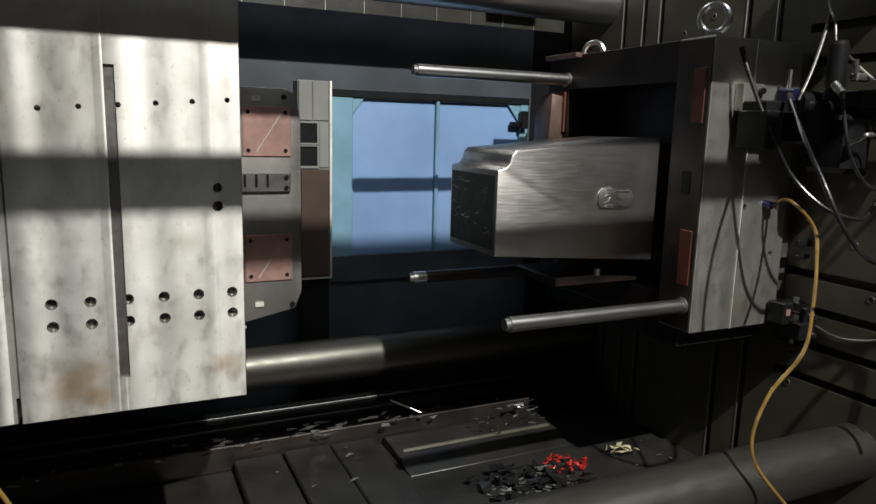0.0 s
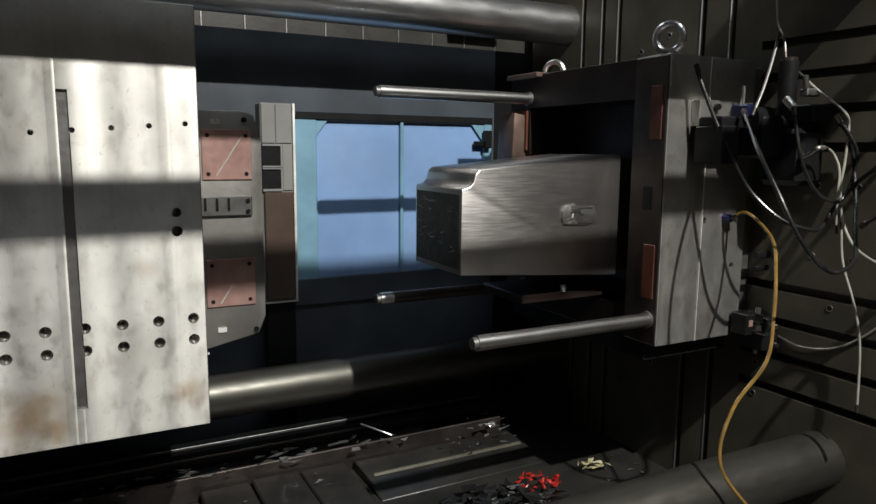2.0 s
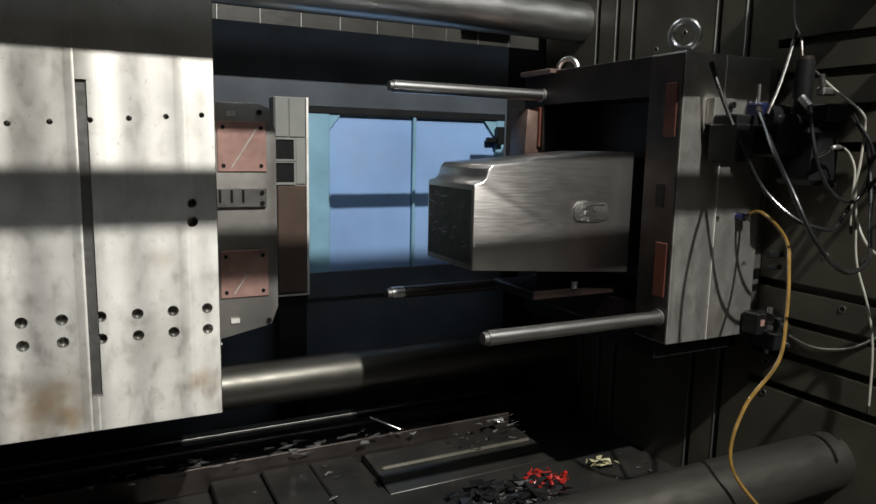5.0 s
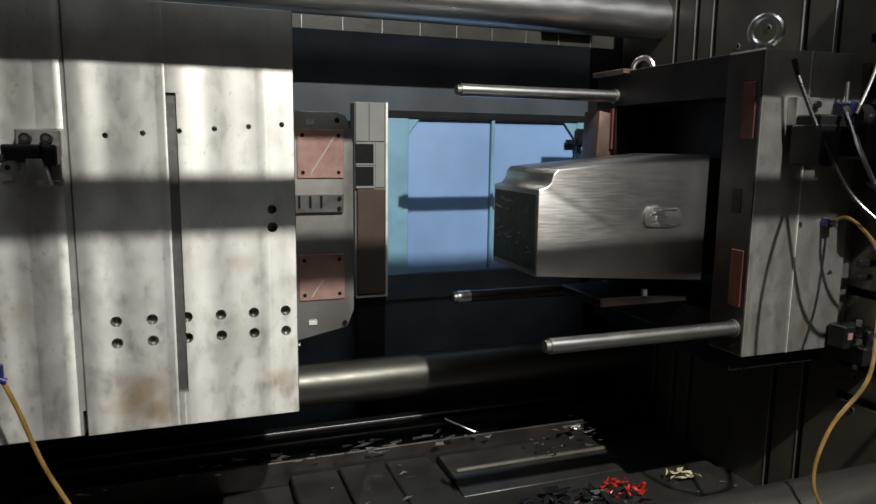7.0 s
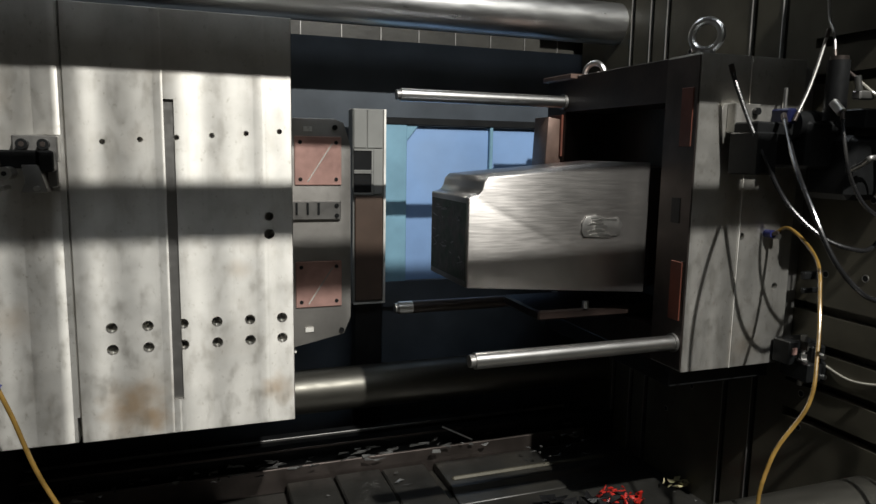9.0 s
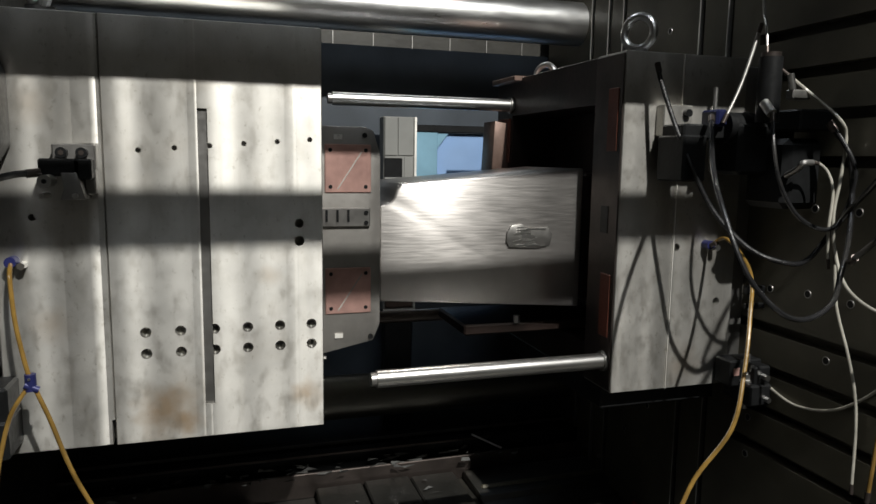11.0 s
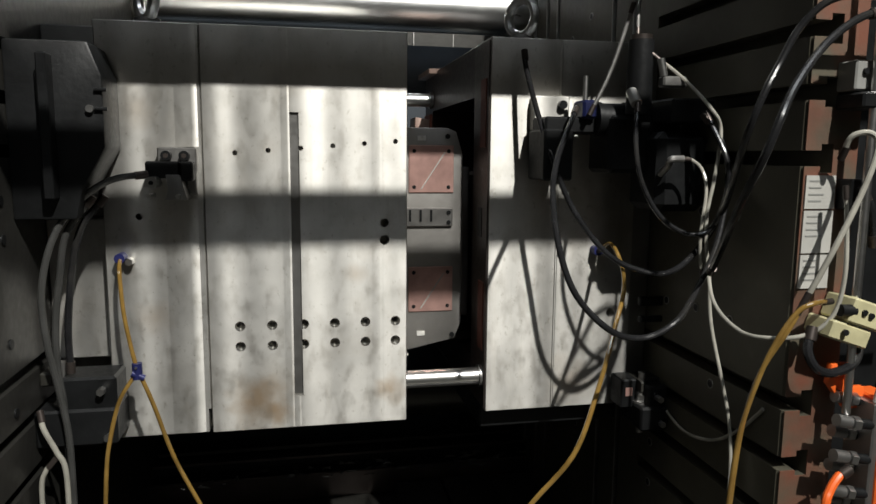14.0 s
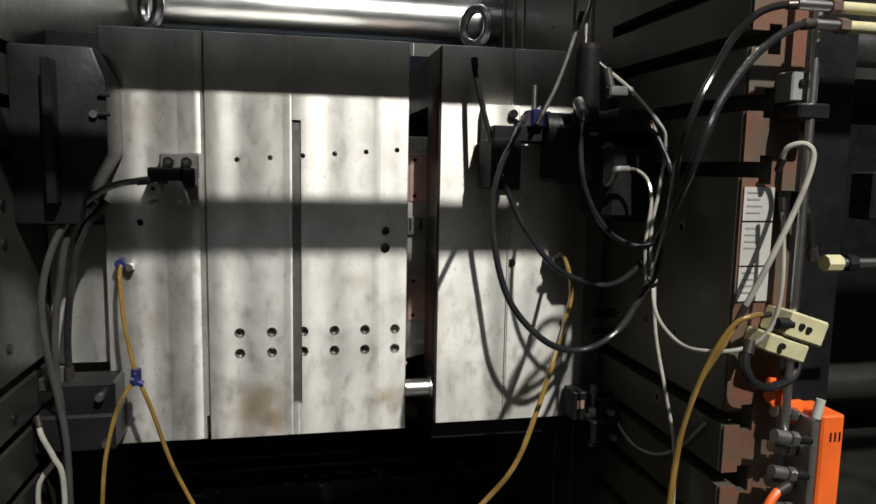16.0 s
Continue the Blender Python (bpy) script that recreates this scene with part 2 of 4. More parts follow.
# ---- mesh helpers ----
def box(bm, lo, hi, bevel=0.0, segments=1):
    made = bmesh.ops.create_cube(bm, size=1.0)["verts"]
    size = [h - l for l, h in zip(lo, hi)]
    mid = [(h + l) / 2 for l, h in zip(lo, hi)]
    for v in made:
        v.co = Vector([c * s + m for c, s, m in zip(v.co, size, mid)])
    if bevel:
        edges = list({e for v in made for e in v.link_edges})
        bmesh.ops.bevel(bm, geom=edges, offset=bevel, segments=segments, affect="EDGES", profile=0.5)


def prism(bm, outline, axis, lo, hi, bevel=0.0):
    """A closed outline of pairs, pushed along an axis from lo to hi."""
    def place(a, b, c):
        return Vector((c, a, b)) if axis == "x" else Vector((a, c, b)) if axis == "y" else Vector((a, b, c))
    low = [bm.verts.new(place(a, b, lo)) for a, b in outline]
    high = [bm.verts.new(place(a, b, hi)) for a, b in outline]
    faces = [bm.faces.new(low), bm.faces.new(high)]
    for i in range(len(low)):
        j = (i + 1) % len(low)
        faces.append(bm.faces.new((low[i], low[j], high[j], high[i])))
    bmesh.ops.recalc_face_normals(bm, faces=faces)
    if bevel:
        edges = list({e for f in faces for e in f.edges})
        bmesh.ops.bevel(bm, geom=edges, offset=bevel, segments=2, affect="EDGES", profile=0.5)


def rod(bm, a, b, r, r2=None, sides=24):
    a, b = Vector(a), Vector(b)
    d = b - a
    made = bmesh.ops.create_cone(bm, cap_ends=True, segments=sides, radius1=r, radius2=r if r2 is None else r2, depth=d.length)["verts"]
    m = Matrix.Translation((a + b) / 2) @ d.to_track_quat("Z", "Y").to_matrix().to_4x4()
    bmesh.ops.transform(bm, matrix=m, verts=made)


def ring(bm, centre, normal, radius, thick, sides=28, around=10):
    m = Matrix.Translation(centre) @ Vector(normal).to_track_quat("Z", "Y").to_matrix().to_4x4()
    rows = []
    for i in range(sides):
        a = 2 * math.pi * i / sides
        row = []
        for j in range(around):
            c = 2 * math.pi * j / around
            r = radius + thick * math.cos(c)
            row.append(bm.verts.new(m @ Vector((r * math.cos(a), r * math.sin(a), thick * math.sin(c)))))
        rows.append(row)
    for i in range(sides):
        for j in range(around):
            bm.faces.new((rows[i][j], rows[(i + 1) % sides][j], rows[(i + 1) % sides][(j + 1) % around], rows[i][(j + 1) % around]))


def smooth_line(points, steps=7):
    pts = [Vector(p) for p in points]
    pts = [pts[0] * 2 - pts[1]] + pts + [pts[-1] * 2 - pts[-2]]
    out = []
    for i in range(1, len(pts) - 2):
        p0, p1, p2, p3 = pts[i - 1:i + 3]
        for s in range(steps):
            t = s / steps
            out.append(0.5 * (2 * p1 + (p2 - p0) * t + (2 * p0 - 5 * p1 + 4 * p2 - p3) * t * t + (3 * p1 - p0 - 3 * p2 + p3) * t ** 3))
    out.append(pts[-2])
    return out


def tube(bm, points, r, sides=10, steps=7):
    line = smooth_line(points, steps)
    side = None
    rows = []
    for i, p in enumerate(line):
        way = (line[min(i + 1, len(line) - 1)] - line[max(i - 1, 0)]).normalized()
        if side is None:
            side = way.orthogonal().normalized()
        side = (side - way * side.dot(way)).normalized()
        up = way.cross(side)
        rows.append([bm.verts.new(p + r * (math.cos(2 * math.pi * j / sides) * side + math.sin(2 * math.pi * j / sides) * up)) for j in range(sides)])
    for a, b in zip(rows, rows[1:]):
        for j in range(sides):
            bm.faces.new((a[j], a[(j + 1) % sides], b[(j + 1) % sides], b[j]))
    bm.faces.new(rows[0]), bm.faces.new(rows[-1])


def part(name, bm, mat, parent=None, label="", soft=True):
    bmesh.ops.recalc_face_normals(bm, faces=bm.faces)
    me = bpy.data.meshes.new(name)
    bm.to_mesh(me)
    bm.free()
    me.materials.append(mat)
    if soft:
        me.shade_smooth()
        me.set_sharp_from_angle(angle=radians(35))
    ob = new(name, me)
    if parent:
        ob.parent = parent
    if label:
        tagged(ob, label)
    return ob


def boxes(*rows, bevel=0.0):
    bm = bmesh.new()
    for lo, hi in rows:
        box(bm, lo, hi, bevel)
    return bm


def rods(*rows, sides=24):
    bm = bmesh.new()
    for a, b, r in rows:
        rod(bm, a, b, r, sides=sides)
    return bm


def tubed(points, r, sides=10, steps=7):
    bm = bmesh.new()
    tube(bm, points, r, sides, steps)
    return bm


def ringed(centre, normal, radius, thick):
    bm = bmesh.new()
    ring(bm, centre, normal, radius, thick)
    return bm


def cut(ob, cutter):
    """Takes the solid of a bmesh out of a mesh object."""
    bmesh.ops.recalc_face_normals(cutter, faces=cutter.faces)
    me = bpy.data.meshes.new("cutter")
    cutter.to_mesh(me)
    cutter.free()
    tool = new("cutter", me)
    tool.parent = ob.parent
    mod = ob.modifiers.new("cut", "BOOLEAN")
    mod.operation, mod.object, mod.solver, mod.use_self = "DIFFERENCE", tool, "EXACT", True
    bpy.context.view_layer.update()
    done = bpy.data.meshes.new_from_object(ob.evaluated_get(bpy.context.evaluated_depsgraph_get()))
    ob.modifiers.remove(mod)
    ob.data = done
    bpy.data.objects.remove(tool)
    done.shade_smooth()
    done.set_sharp_from_angle(angle=radians(35))
    return ob


def thing(name, label, category, group="", kind="", at=(0, 0, 0)):
    ob = new(name)
    ob.location = at
    ob.empty_display_size = 0.1
    return tagged(ob, label, category, group, kind)


OPEN = 1.495  # the moving half's parting face when open

# ---- the hall and the machine's frame ----
def setting(name, bm, mat, label, category):
    return tagged(part(name, bm, mat), label, category, kind="structure")


setting("floor", boxes(((-6, -6, -0.1), (8, 7, 0.0))), IRON, "dark oily concrete workshop floor", "floor")
for nm, lo, hi in (("wall_north", (-6, 6.9, 0), (8, 7.05, 8)), ("wall_south", (-6, -6.05, 0), (8, -5.9, 8)),
                   ("wall_west", (-6.15, -6, 0), (-6, 7, 8)), ("wall_east", (8, -6, 0), (8.15, 7, 8))):
    setting(nm, boxes((lo, hi)), IRON, "dark workshop wall behind the machine", "wall")
setting("ceiling", boxes(((-6.2, -6.1, 8), (8.2, 7.1, 8.1))), IRON, "dark workshop ceiling", "ceiling")

# ---- machine bed ----
bed = thing("machine_bed", "black oily machine bed littered with scraps under the mould", "machine bed")
part("deck", boxes(((-1.5, -0.55, 0.0), (3.3, 1.75, 0.3)), bevel=0.01), DECK, bed)
part("rear_rail", boxes(((-1.5, 1.06, 0.3), (2.2, 1.12, 0.45)), bevel=0.006), BLACK, bed, "narrow black rail with worn edges")
part("channel", boxes(((-1.5, 0.985, 0.3), (1.5, 1.0, 0.405)), bevel=0.003), DARK_STEEL, bed)
part("far_rail", boxes(((-1.5, 1.175, 0.3), (1.5, 1.235, 0.45)), bevel=0.006), BLACK, bed, "narrow black rail with a worn lip")
part("rail_lip", boxes(((-1.5, 1.171, 0.440), (1.5, 1.180, 0.4525)), bevel=0.002), STEEL_DULL, bed, "worn bright lip of the rail")
part("rail_lip", boxes(((-1.5, 1.056, 0.442), (0.9, 1.063, 0.4525)), bevel=0.002), DARK_STEEL, bed)
bm = bmesh.new()
prism(bm, [(0.66, 0.299), (0.665, 0.306), (0.745, 0.309), (0.75, 0.334), (0.955, 0.342), (0.98, 0.338), (0.98, 0.299)], "x", 0.74, 1.52, 0.006)
part("slab", bm, DECK, bed, "low oil-soaked slab with a worn step")
part("slab_lip", boxes(((0.76, 0.80, 0.33), (1.5, 0.825, 0.348)), bevel=0.008), PLATEN, bed, "grimy raised lip")
for k in range(3):
    part("step_plate", boxes(((0.1 + 0.2 * k, 0.25, 0.3), (0.292 + 0.2 * k, 0.975, 0.345 + 0.006 * (k % 2))), bevel=0.006), DECK, bed)

# ---- fixed platen ----
fixed = thing("fixed_platen", "dark iron fixed platen carrying the cavity half", "platen")
# Darker deck tone stands in for the shade over this face.
body = part("body", boxes(((-1.5, -0.565, 0.05), (-0.865, 1.5, 2.85)), bevel=0.008), DECK, fixed)
bm = bmesh.new()
for z in (1.92, 1.81, 1.70, 1.22, 1.105, 0.98):
    box(bm, (-0.90, -0.7, z - 0.014), (-0.80, 1.6, z + 0.014))
cut(body, bm)
for z in (1.86, 1.6, 1.52, 1.3, 1.15):
    for y in (-0.42, -0.2):
        part("tapped_hole", rods(((-0.866, y, z), (-0.862, y, z), 0.011), sides=14), BLACK, fixed)

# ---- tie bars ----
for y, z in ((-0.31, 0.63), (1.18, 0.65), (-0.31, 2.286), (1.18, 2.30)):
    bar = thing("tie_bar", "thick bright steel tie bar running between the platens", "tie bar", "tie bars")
    part("shaft", rods(((-1.0, y, z), (3.6, y, z), 0.095), sides=56), CHROME if z > 1 else BAR_SHADED, bar)
    part("collar", rods(((-1.0, y, z), (-0.84, y, z), 0.125), sides=40), IRON, bar)

# ---- gate rail over the opening, held by posts at its ends ----
rail = thing("gate_rail", "black steel top rail of the open safety gate", "gate rail")
part("beam", boxes(((-2.2, -0.925, 2.426), (3.9, -0.865, 2.49)), bevel=0.006), BLACK, rail)
for x in (-2.2, 3.82):
    part("post", boxes(((x, -0.94, 0.0), (x + 0.08, -0.86, 2.428)), bevel=0.005), BLACK, rail)

# Unseen sheet, sized so its shadow darkens the mould top and gate foot.
hood = thing("shade_sheet", "unseen black sheet added above the opening to cast shade", "hood")
part("front_sheet", boxes(((-2.2, -0.93, 2.93), (3.9, -0.90, 3.11)), bevel=0.004), BLACK, hood)
for x in (-2.2, 3.82):
    part("bracket", boxes(((x, -0.92, 2.488), (x + 0.06, -0.88, 2.935)), bevel=0.004), BLACK, hood)

# ---- rear gate, its window frame and the grey panel beside it ----
gate = thing("rear_gate", "blue sheet-metal rear safety gate with two panels", "gate")
# Apron tone stands in for the shade on the gate's foot.
part("lower_panel", boxes(((0.62, 1.42, 0.0), (1.72, 1.45, 0.95)), bevel=0.003), SLATE, gate, "lower apron, dark blue-grey for the shade on it")
for x0, x1 in ((0.735, 1.158), (1.176, 1.632)):
    part("panel", boxes(((x0, 1.425, 0.99), (x1, 1.445, 1.81)), bevel=0.003), BLUE, gate)
for x0, x1 in ((0.62, 0.735), (1.158, 1.176), (1.632, 1.68)):
    part("stile", boxes(((x0, 1.405, 0.95), (x1, 1.45, 1.84)), bevel=0.004), BLUE_FRAME, gate)
# Top and bottom rails take dark tones in place of shade there.
part("top_rail", boxes(((0.62, 1.40, 1.812), (1.68, 1.452, 1.845)), bevel=0.003), BLACK, gate, "top rail, black for the shade on it")
part("bottom_rail", boxes(((0.62, 1.40, 0.95), (1.68, 1.452, 1.075)), bevel=0.003), SLATE, gate, "bottom rail, dark for the shade on it")
bm = bmesh.new()
prism(bm, [(0.735, 1.81), (0.79, 1.81), (0.735, 1.74)], "y", 1.41, 1.424)
part("gusset", bm, BLUE_FRAME, gate)
bm = bmesh.new()
prism(bm, [(1.632, 1.81), (1.56, 1.81), (1.632, 1.72)], "y", 1.41, 1.424)
part("gusset", bm, BLUE_FRAME, gate)
part("latch", boxes(((1.57, 1.385, 1.70), (1.66, 1.41, 1.725)), ((1.62, 1.37, 1.69), (1.66, 1.40, 1.78)), bevel=0.003), BLACK, gate, "black gate latch")

side = thing("electrical_cabinet", "grey sheet-metal cabinet with two dark windows and a brown door", "cabinet")
part("housing", boxes(((0.455, 1.31, 1.0), (0.60, 1.40, 1.873)), bevel=0.004), GREY, side)
part("stand", boxes(((0.47, 1.34, 0.0), (0.60, 1.40, 0.996)), bevel=0.004), BLACK, side)
for x0, x1, z0, z1 in ((0.459, 0.516, 1.702, 1.869), (0.520, 0.591, 1.702, 1.869), (0.548, 0.591, 1.497, 1.698)):
    part("sheet", boxes(((x0, 1.304, z0), (x1, 1.311, z1)), bevel=0.002), GREY, side)
for z0, z1 in ((1.605, 1.69), (1.505, 1.59)):
    w = part("window_frame", boxes(((0.458, 1.296, z0 - 0.01), (0.545, 1.312, z0)), ((0.458, 1.296, z1), (0.545, 1.312, z1 + 0.008)), ((0.537, 1.296, z0), (0.545, 1.312, z1))), GREY, side)
    part("pane", boxes(((0.458, 1.302, z0), (0.537, 1.308, z1))), BLACK, w)
part("brown_door", boxes(((0.462, 1.294, 1.012), (0.590, 1.311, 1.49)), bevel=0.004), BROWN, side, "dark brown lower door")
part("edge_trim", boxes(((0.594, 1.30, 1.004), (0.604, 1.40, 1.873)), ((0.455, 1.30, 0.996), (0.604, 1.40, 1.004))), STEEL, side)

cover = thing("rear_cover", "black sheet cover with vertical seams behind the upper tie bar", "cover")
part("sheet", boxes(((-1.6, 1.58, 1.9), (3.5, 1.62, 3.4))), IRON, cover)
for k in range(18):
    part("seam", boxes(((-1.25 + 0.19 * k, 1.572, 2.0), (-1.246 + 0.19 * k, 1.581, 3.4))), STEEL_DULL, cover)
# One sheet in two tones: black right end, haze-lifted blue-grey left.
part("rear_sheet", boxes(((1.752, 1.5, 0.0), (3.5, 1.54, 2.2))), BLACK, cover)
part("rear_sheet", boxes(((-1.6, 1.5, 0.0), (1.75, 1.54, 2.2))), SLATE, cover, "dark blue-grey sheet, its tone lifted like haze")

box_up = thing("sensor_mount", "small grey sensor mount on the rear cover", "mount")
part("frame", boxes(((1.5, 1.5, 2.28), (1.8, 1.58, 2.30)), ((1.5, 1.5, 2.30), (1.515, 1.58, 2.42)), ((1.785, 1.5, 2.30), (1.8, 1.58, 2.42)), bevel=0.003), GREY, box_up)
part("lamp_cap", boxes(((1.56, 1.50, 2.302), (1.64, 1.56, 2.34)), bevel=0.006), WHITE, box_up)

# ---- fixed half of the mould ----
left = thing("cavity_mould_half", "milled steel cavity half of the injection mould, stained at its foot", "mould half")
plate = part("cavity_plate", boxes(((-0.494, 0, 1.0), (0, 0.95, 2.0)), bevel=0.002), STEEL, left)
bm = bmesh.new()
for k in range(6):
    x = -0.42 + 0.078 * k
    for z in (1.272, 1.220):
        rod(bm, (x, -0.003, z), (x, 0.012, z), 0.0132, 0.0108, sides=20)
        rod(bm, (x, 0.0118, z), (x, 0.034, z), 0.0112, 0.002, sides=20)
    rod(bm, (x, -0.02, 1.701 + 0.0064 * k), (x, 0.03, 1.701 + 0.0064 * k), 0.0062, sides=16)
rod(bm, (-0.058, -0.02, 1.484), (-0.058, 0.05, 1.484), 0.0125, sides=20)
rod(bm, (-0.058, -0.02, 1.528), (-0.058, 0.05, 1.528), 0.011, sides=20)
box(bm, (-0.290, -0.02, 1.085), (-0.268, 0.009, 1.80))
cut(plate, bm)
part("slot_floor", boxes(((-0.2898, 0.0065, 1.0852), (-0.2682, 0.0088, 1.7998))), STEEL_DULL, left, "grey floor of the milled slot")
back = part("clamp_plate", boxes(((-0.725, 0.004, 1.0), (-0.4950, 0.95, 2.0)), bevel=0.0025), STEEL, left)
bm = bmesh.new()
box(bm, (-0.5025, -0.02, 0.98), (-0.49, 0.05, 1.062))
rod(bm, (-0.645, -0.02, 1.548), (-0.645, 0.05, 1.548), 0.008, sides=16)
cut(back, bm)


def glint_ridge(x, y, z0, z1, half, proud):
    """A low rounded ridge on the plates, shaped to catch a bright lamp line."""
    r = (half * half + proud * proud) / (2 * proud)
    arc = [(x - 2.5 * half, y)] + [(x + half * k / 6, y + r - proud - math.sqrt(r * r - (half * k / 6) ** 2)) for k in range(7)]
    bm = bmesh.new()
    prism(bm, arc + [(x + half, y + 0.002), (x - 2.5 * half, y + 0.002)], "z", z0, z1)
    part("glint_ridge", bm, STEEL, left, "low ridge added to catch a bright line of lamp light")


glint_ridge(-0.2965, 0.0, 1.003, 1.997, 0.006, 0.0006)
glint_ridge(-0.279, 0.0, 1.003, 1.083, 0.005, 0.0005)
glint_ridge(-0.071, 0.0, 1.003, 1.466, 0.008, 0.0005)
glint_ridge(-0.071, 0.0, 1.545, 1.997, 0.008, 0.0005)
glint_ridge(-0.532, 0.004, 1.003, 1.590, 0.022, 0.0034)
glint_ridge(-0.518, 0.004, 1.714, 1.997, 0.015, 0.0023)
part("spacer", boxes(((-0.865, 0.05, 1.195), (-0.725, 0.9, 1.54)), bevel=0.003), STEEL, left, "short bright steel spacer block")
part("base_plate", boxes(((-0.865, 0.1, 1.0), (-0.725, 0.95, 2.0)), bevel=0.003), STEEL_DULL, left)
bm = bmesh.new()
prism(bm, [(-0.01, 1.135), (0.165, 1.172), (0.185, 1.22), (0.185, 1.70), (0.165, 1.765), (0.14, 1.775), (-0.01, 1.775)], "y", 0.17, 0.78, 0.003)
part("interlock_boss", bm, LAND, left, "oily stepped interlock with chamfered corners")
for z0, z1 in ((1.595, 1.727), (1.255, 1.385)):
    wear = part("wear_plate", boxes(((0.03, 0.1655, z0), (0.158, 0.175, z1)), bevel=0.002), COPPER, left, "coppery wear plate with oil grooves")
    for x in (0.045, 0.143):
        for z in (z0 + 0.016, z1 - 0.016):
            part("screw", rods(((x, 0.1645, z), (x, 0.17, z), 0.0055), sides=14), BLACK, wear)
    bm = bmesh.new()
    prism(bm, [(0.063, z0 + 0.01), (0.0665, z0 + 0.01), (0.1345, z1 - 0.018), (0.131, z1 - 0.018)], "y", 0.1645, 0.17)
    part("oil_groove", bm, WHITE, wear)
lock = part("lock_block", boxes(((0.0, 0.160, 1.50), (0.155, 0.172, 1.553)), bevel=0.003), STEEL_DULL, left, "bright notched lock block")
for x in (0.03, 0.06, 0.09):
    part("notch", boxes(((x, 0.158, 1.515), (x + 0.006, 0.165, 1.548))), BLACK, lock)
for z in (1.512, 1.54):
    part("screw", rods(((0.143, 0.157, z), (0.143, 0.166, z), 0.006), sides=14), BLACK, lock)
for z in (1.185, 1.74):
    part("stamp_mark", boxes(((0.055, 0.166, z), (0.078, 0.172, z + 0.013))), STEEL, left)
for x, z in ((0.158, 1.185), (0.14, 1.752)):
    part("plug", rods(((x, 0.164, z), (x, 0.175, z), 0.007), sides=14), BLACK, left)
part("chamfer_strip", boxes(((0.0, 0.166, 1.128), (0.03, 0.2, 1.134))), STEEL, left)


def eye_bolt(parent, x, y, z, r):
    e = part("eye_bolt", ringed((x, y, z + r + 0.03), (1, 0.6, 0), r, r * 0.27), POLISHED, parent, "forged steel lifting eye")
    part("shank", rods(((x, y, z), (x, y, z + 0.03), r * 0.62), sides=20), STEEL_DULL, e)


eye_bolt(left, -0.634, 0.15, 2.0, 0.052)

# limit switch and the hoses on the fixed half
switch = thing("limit_switch", "black limit switch block bolted to the mould face", "switch")
part("base", boxes(((-0.592, -0.03, 1.655), (-0.505, 0.004, 1.712)), ((-0.53, -0.028, 1.60), (-0.507, 0.004, 1.66)), bevel=0.003), STEEL_DULL, switch, "grey mounting plate")
part("housing", boxes(((-0.612, -0.07, 1.642), (-0.53, -0.028, 1.68)), ((-0.545, -0.07, 1.635), (-0.508, -0.026, 1.68)), bevel=0.004), BLACK, switch)
bm = bmesh.new()
prism(bm, [(-0.568, 1.65), (-0.536, 1.65), (-0.521, 1.592), (-0.571, 1.592), (-0.563, 1.615)], "y", -0.075, 0.004, 0.002)
part("bracket", bm, STEEL_DULL, switch)
for x in (-0.570, -0.530):
    bolt = part("bolt", rods(((x, -0.05, 1.693), (x, -0.028, 1.693), 0.0115), sides=20), BLACK, switch)
    part("socket", rods(((x, -0.0508, 1.693), (x, -0.049, 1.693), 0.006), sides=6), DARK_STEEL, bolt)
knob = part("plunger", rods(((-0.591, -0.118, 1.633), (-0.591, -0.06, 1.633), 0.0135), sides=24), POLISHED, switch, "chrome plunger")
part("bore", rods(((-0.591, -0.1195, 1.633), (-0.591, -0.117, 1.633), 0.005), sides=14), BLACK, knob)
for x, z in ((-0.603, 1.601), (-0.54, 1.601)):
    part("screw", rods(((x, -0.092, z), (x, -0.03, z), 0.0055), sides=14), POLISHED, switch)


def hose(name, label, points, r, mat, category="hose", group="", at=None):
    ob = thing(name, label, category, group, at=(at, 0, 0) if at else (0, 0, 0))
    part("tube", tubed(points, r), mat, ob)
    for end, nxt in ((0, 1), (-1, -2)):
        a, b = Vector(points[end]), Vector(points[nxt])
        d = (b - a).normalized()
        part("ferrule", rods((a - d * 0.003, a + d * 0.024, r * 1.25), sides=14), DARK_STEEL, ob)
    return ob


hose("hydraulic_hose", "grey braided hydraulic hose hanging from the switch", [(-0.609, -0.075, 1.65), (-0.654, -0.1, 1.645), (-0.695, -0.1, 1.63), (-0.74, -0.11, 1.596), (-0.785, -0.12, 1.535), (-0.811, -0.13, 1.463), (-0.825, -0.13, 1.377), (-0.819, -0.13, 1.277), (-0.802, -0.13, 1.174), (-0.787, -0.13, 1.056), (-0.786, -0.13, 0.86)], 0.0075, BRAID)
hose("hydraulic_hose", "grey braided hydraulic hose beside the fixed platen", [(-0.72, -0.09, 1.60), (-0.775, -0.1, 1.521), (-0.795, -0.1, 1.421), (-0.809, -0.1, 1.32), (-0.811, -0.1, 1.216), (-0.802, -0.1, 1.111), (-0.80, -0.1, 0.9)], 0.0078, BRAID)
hose("hydraulic_hose", "black rubber hydraulic hose beside the fixed platen", [(-0.70, -0.07, 1.60), (-0.75, -0.08, 1.53), (-0.775, -0.08, 1.43), (-0.79, -0.08, 1.30), (-0.79, -0.08, 1.20)], 0.008, RUBBER)
split = thing("water_hose", "amber plastic cooling hose forking at a blue coupling", "hose")
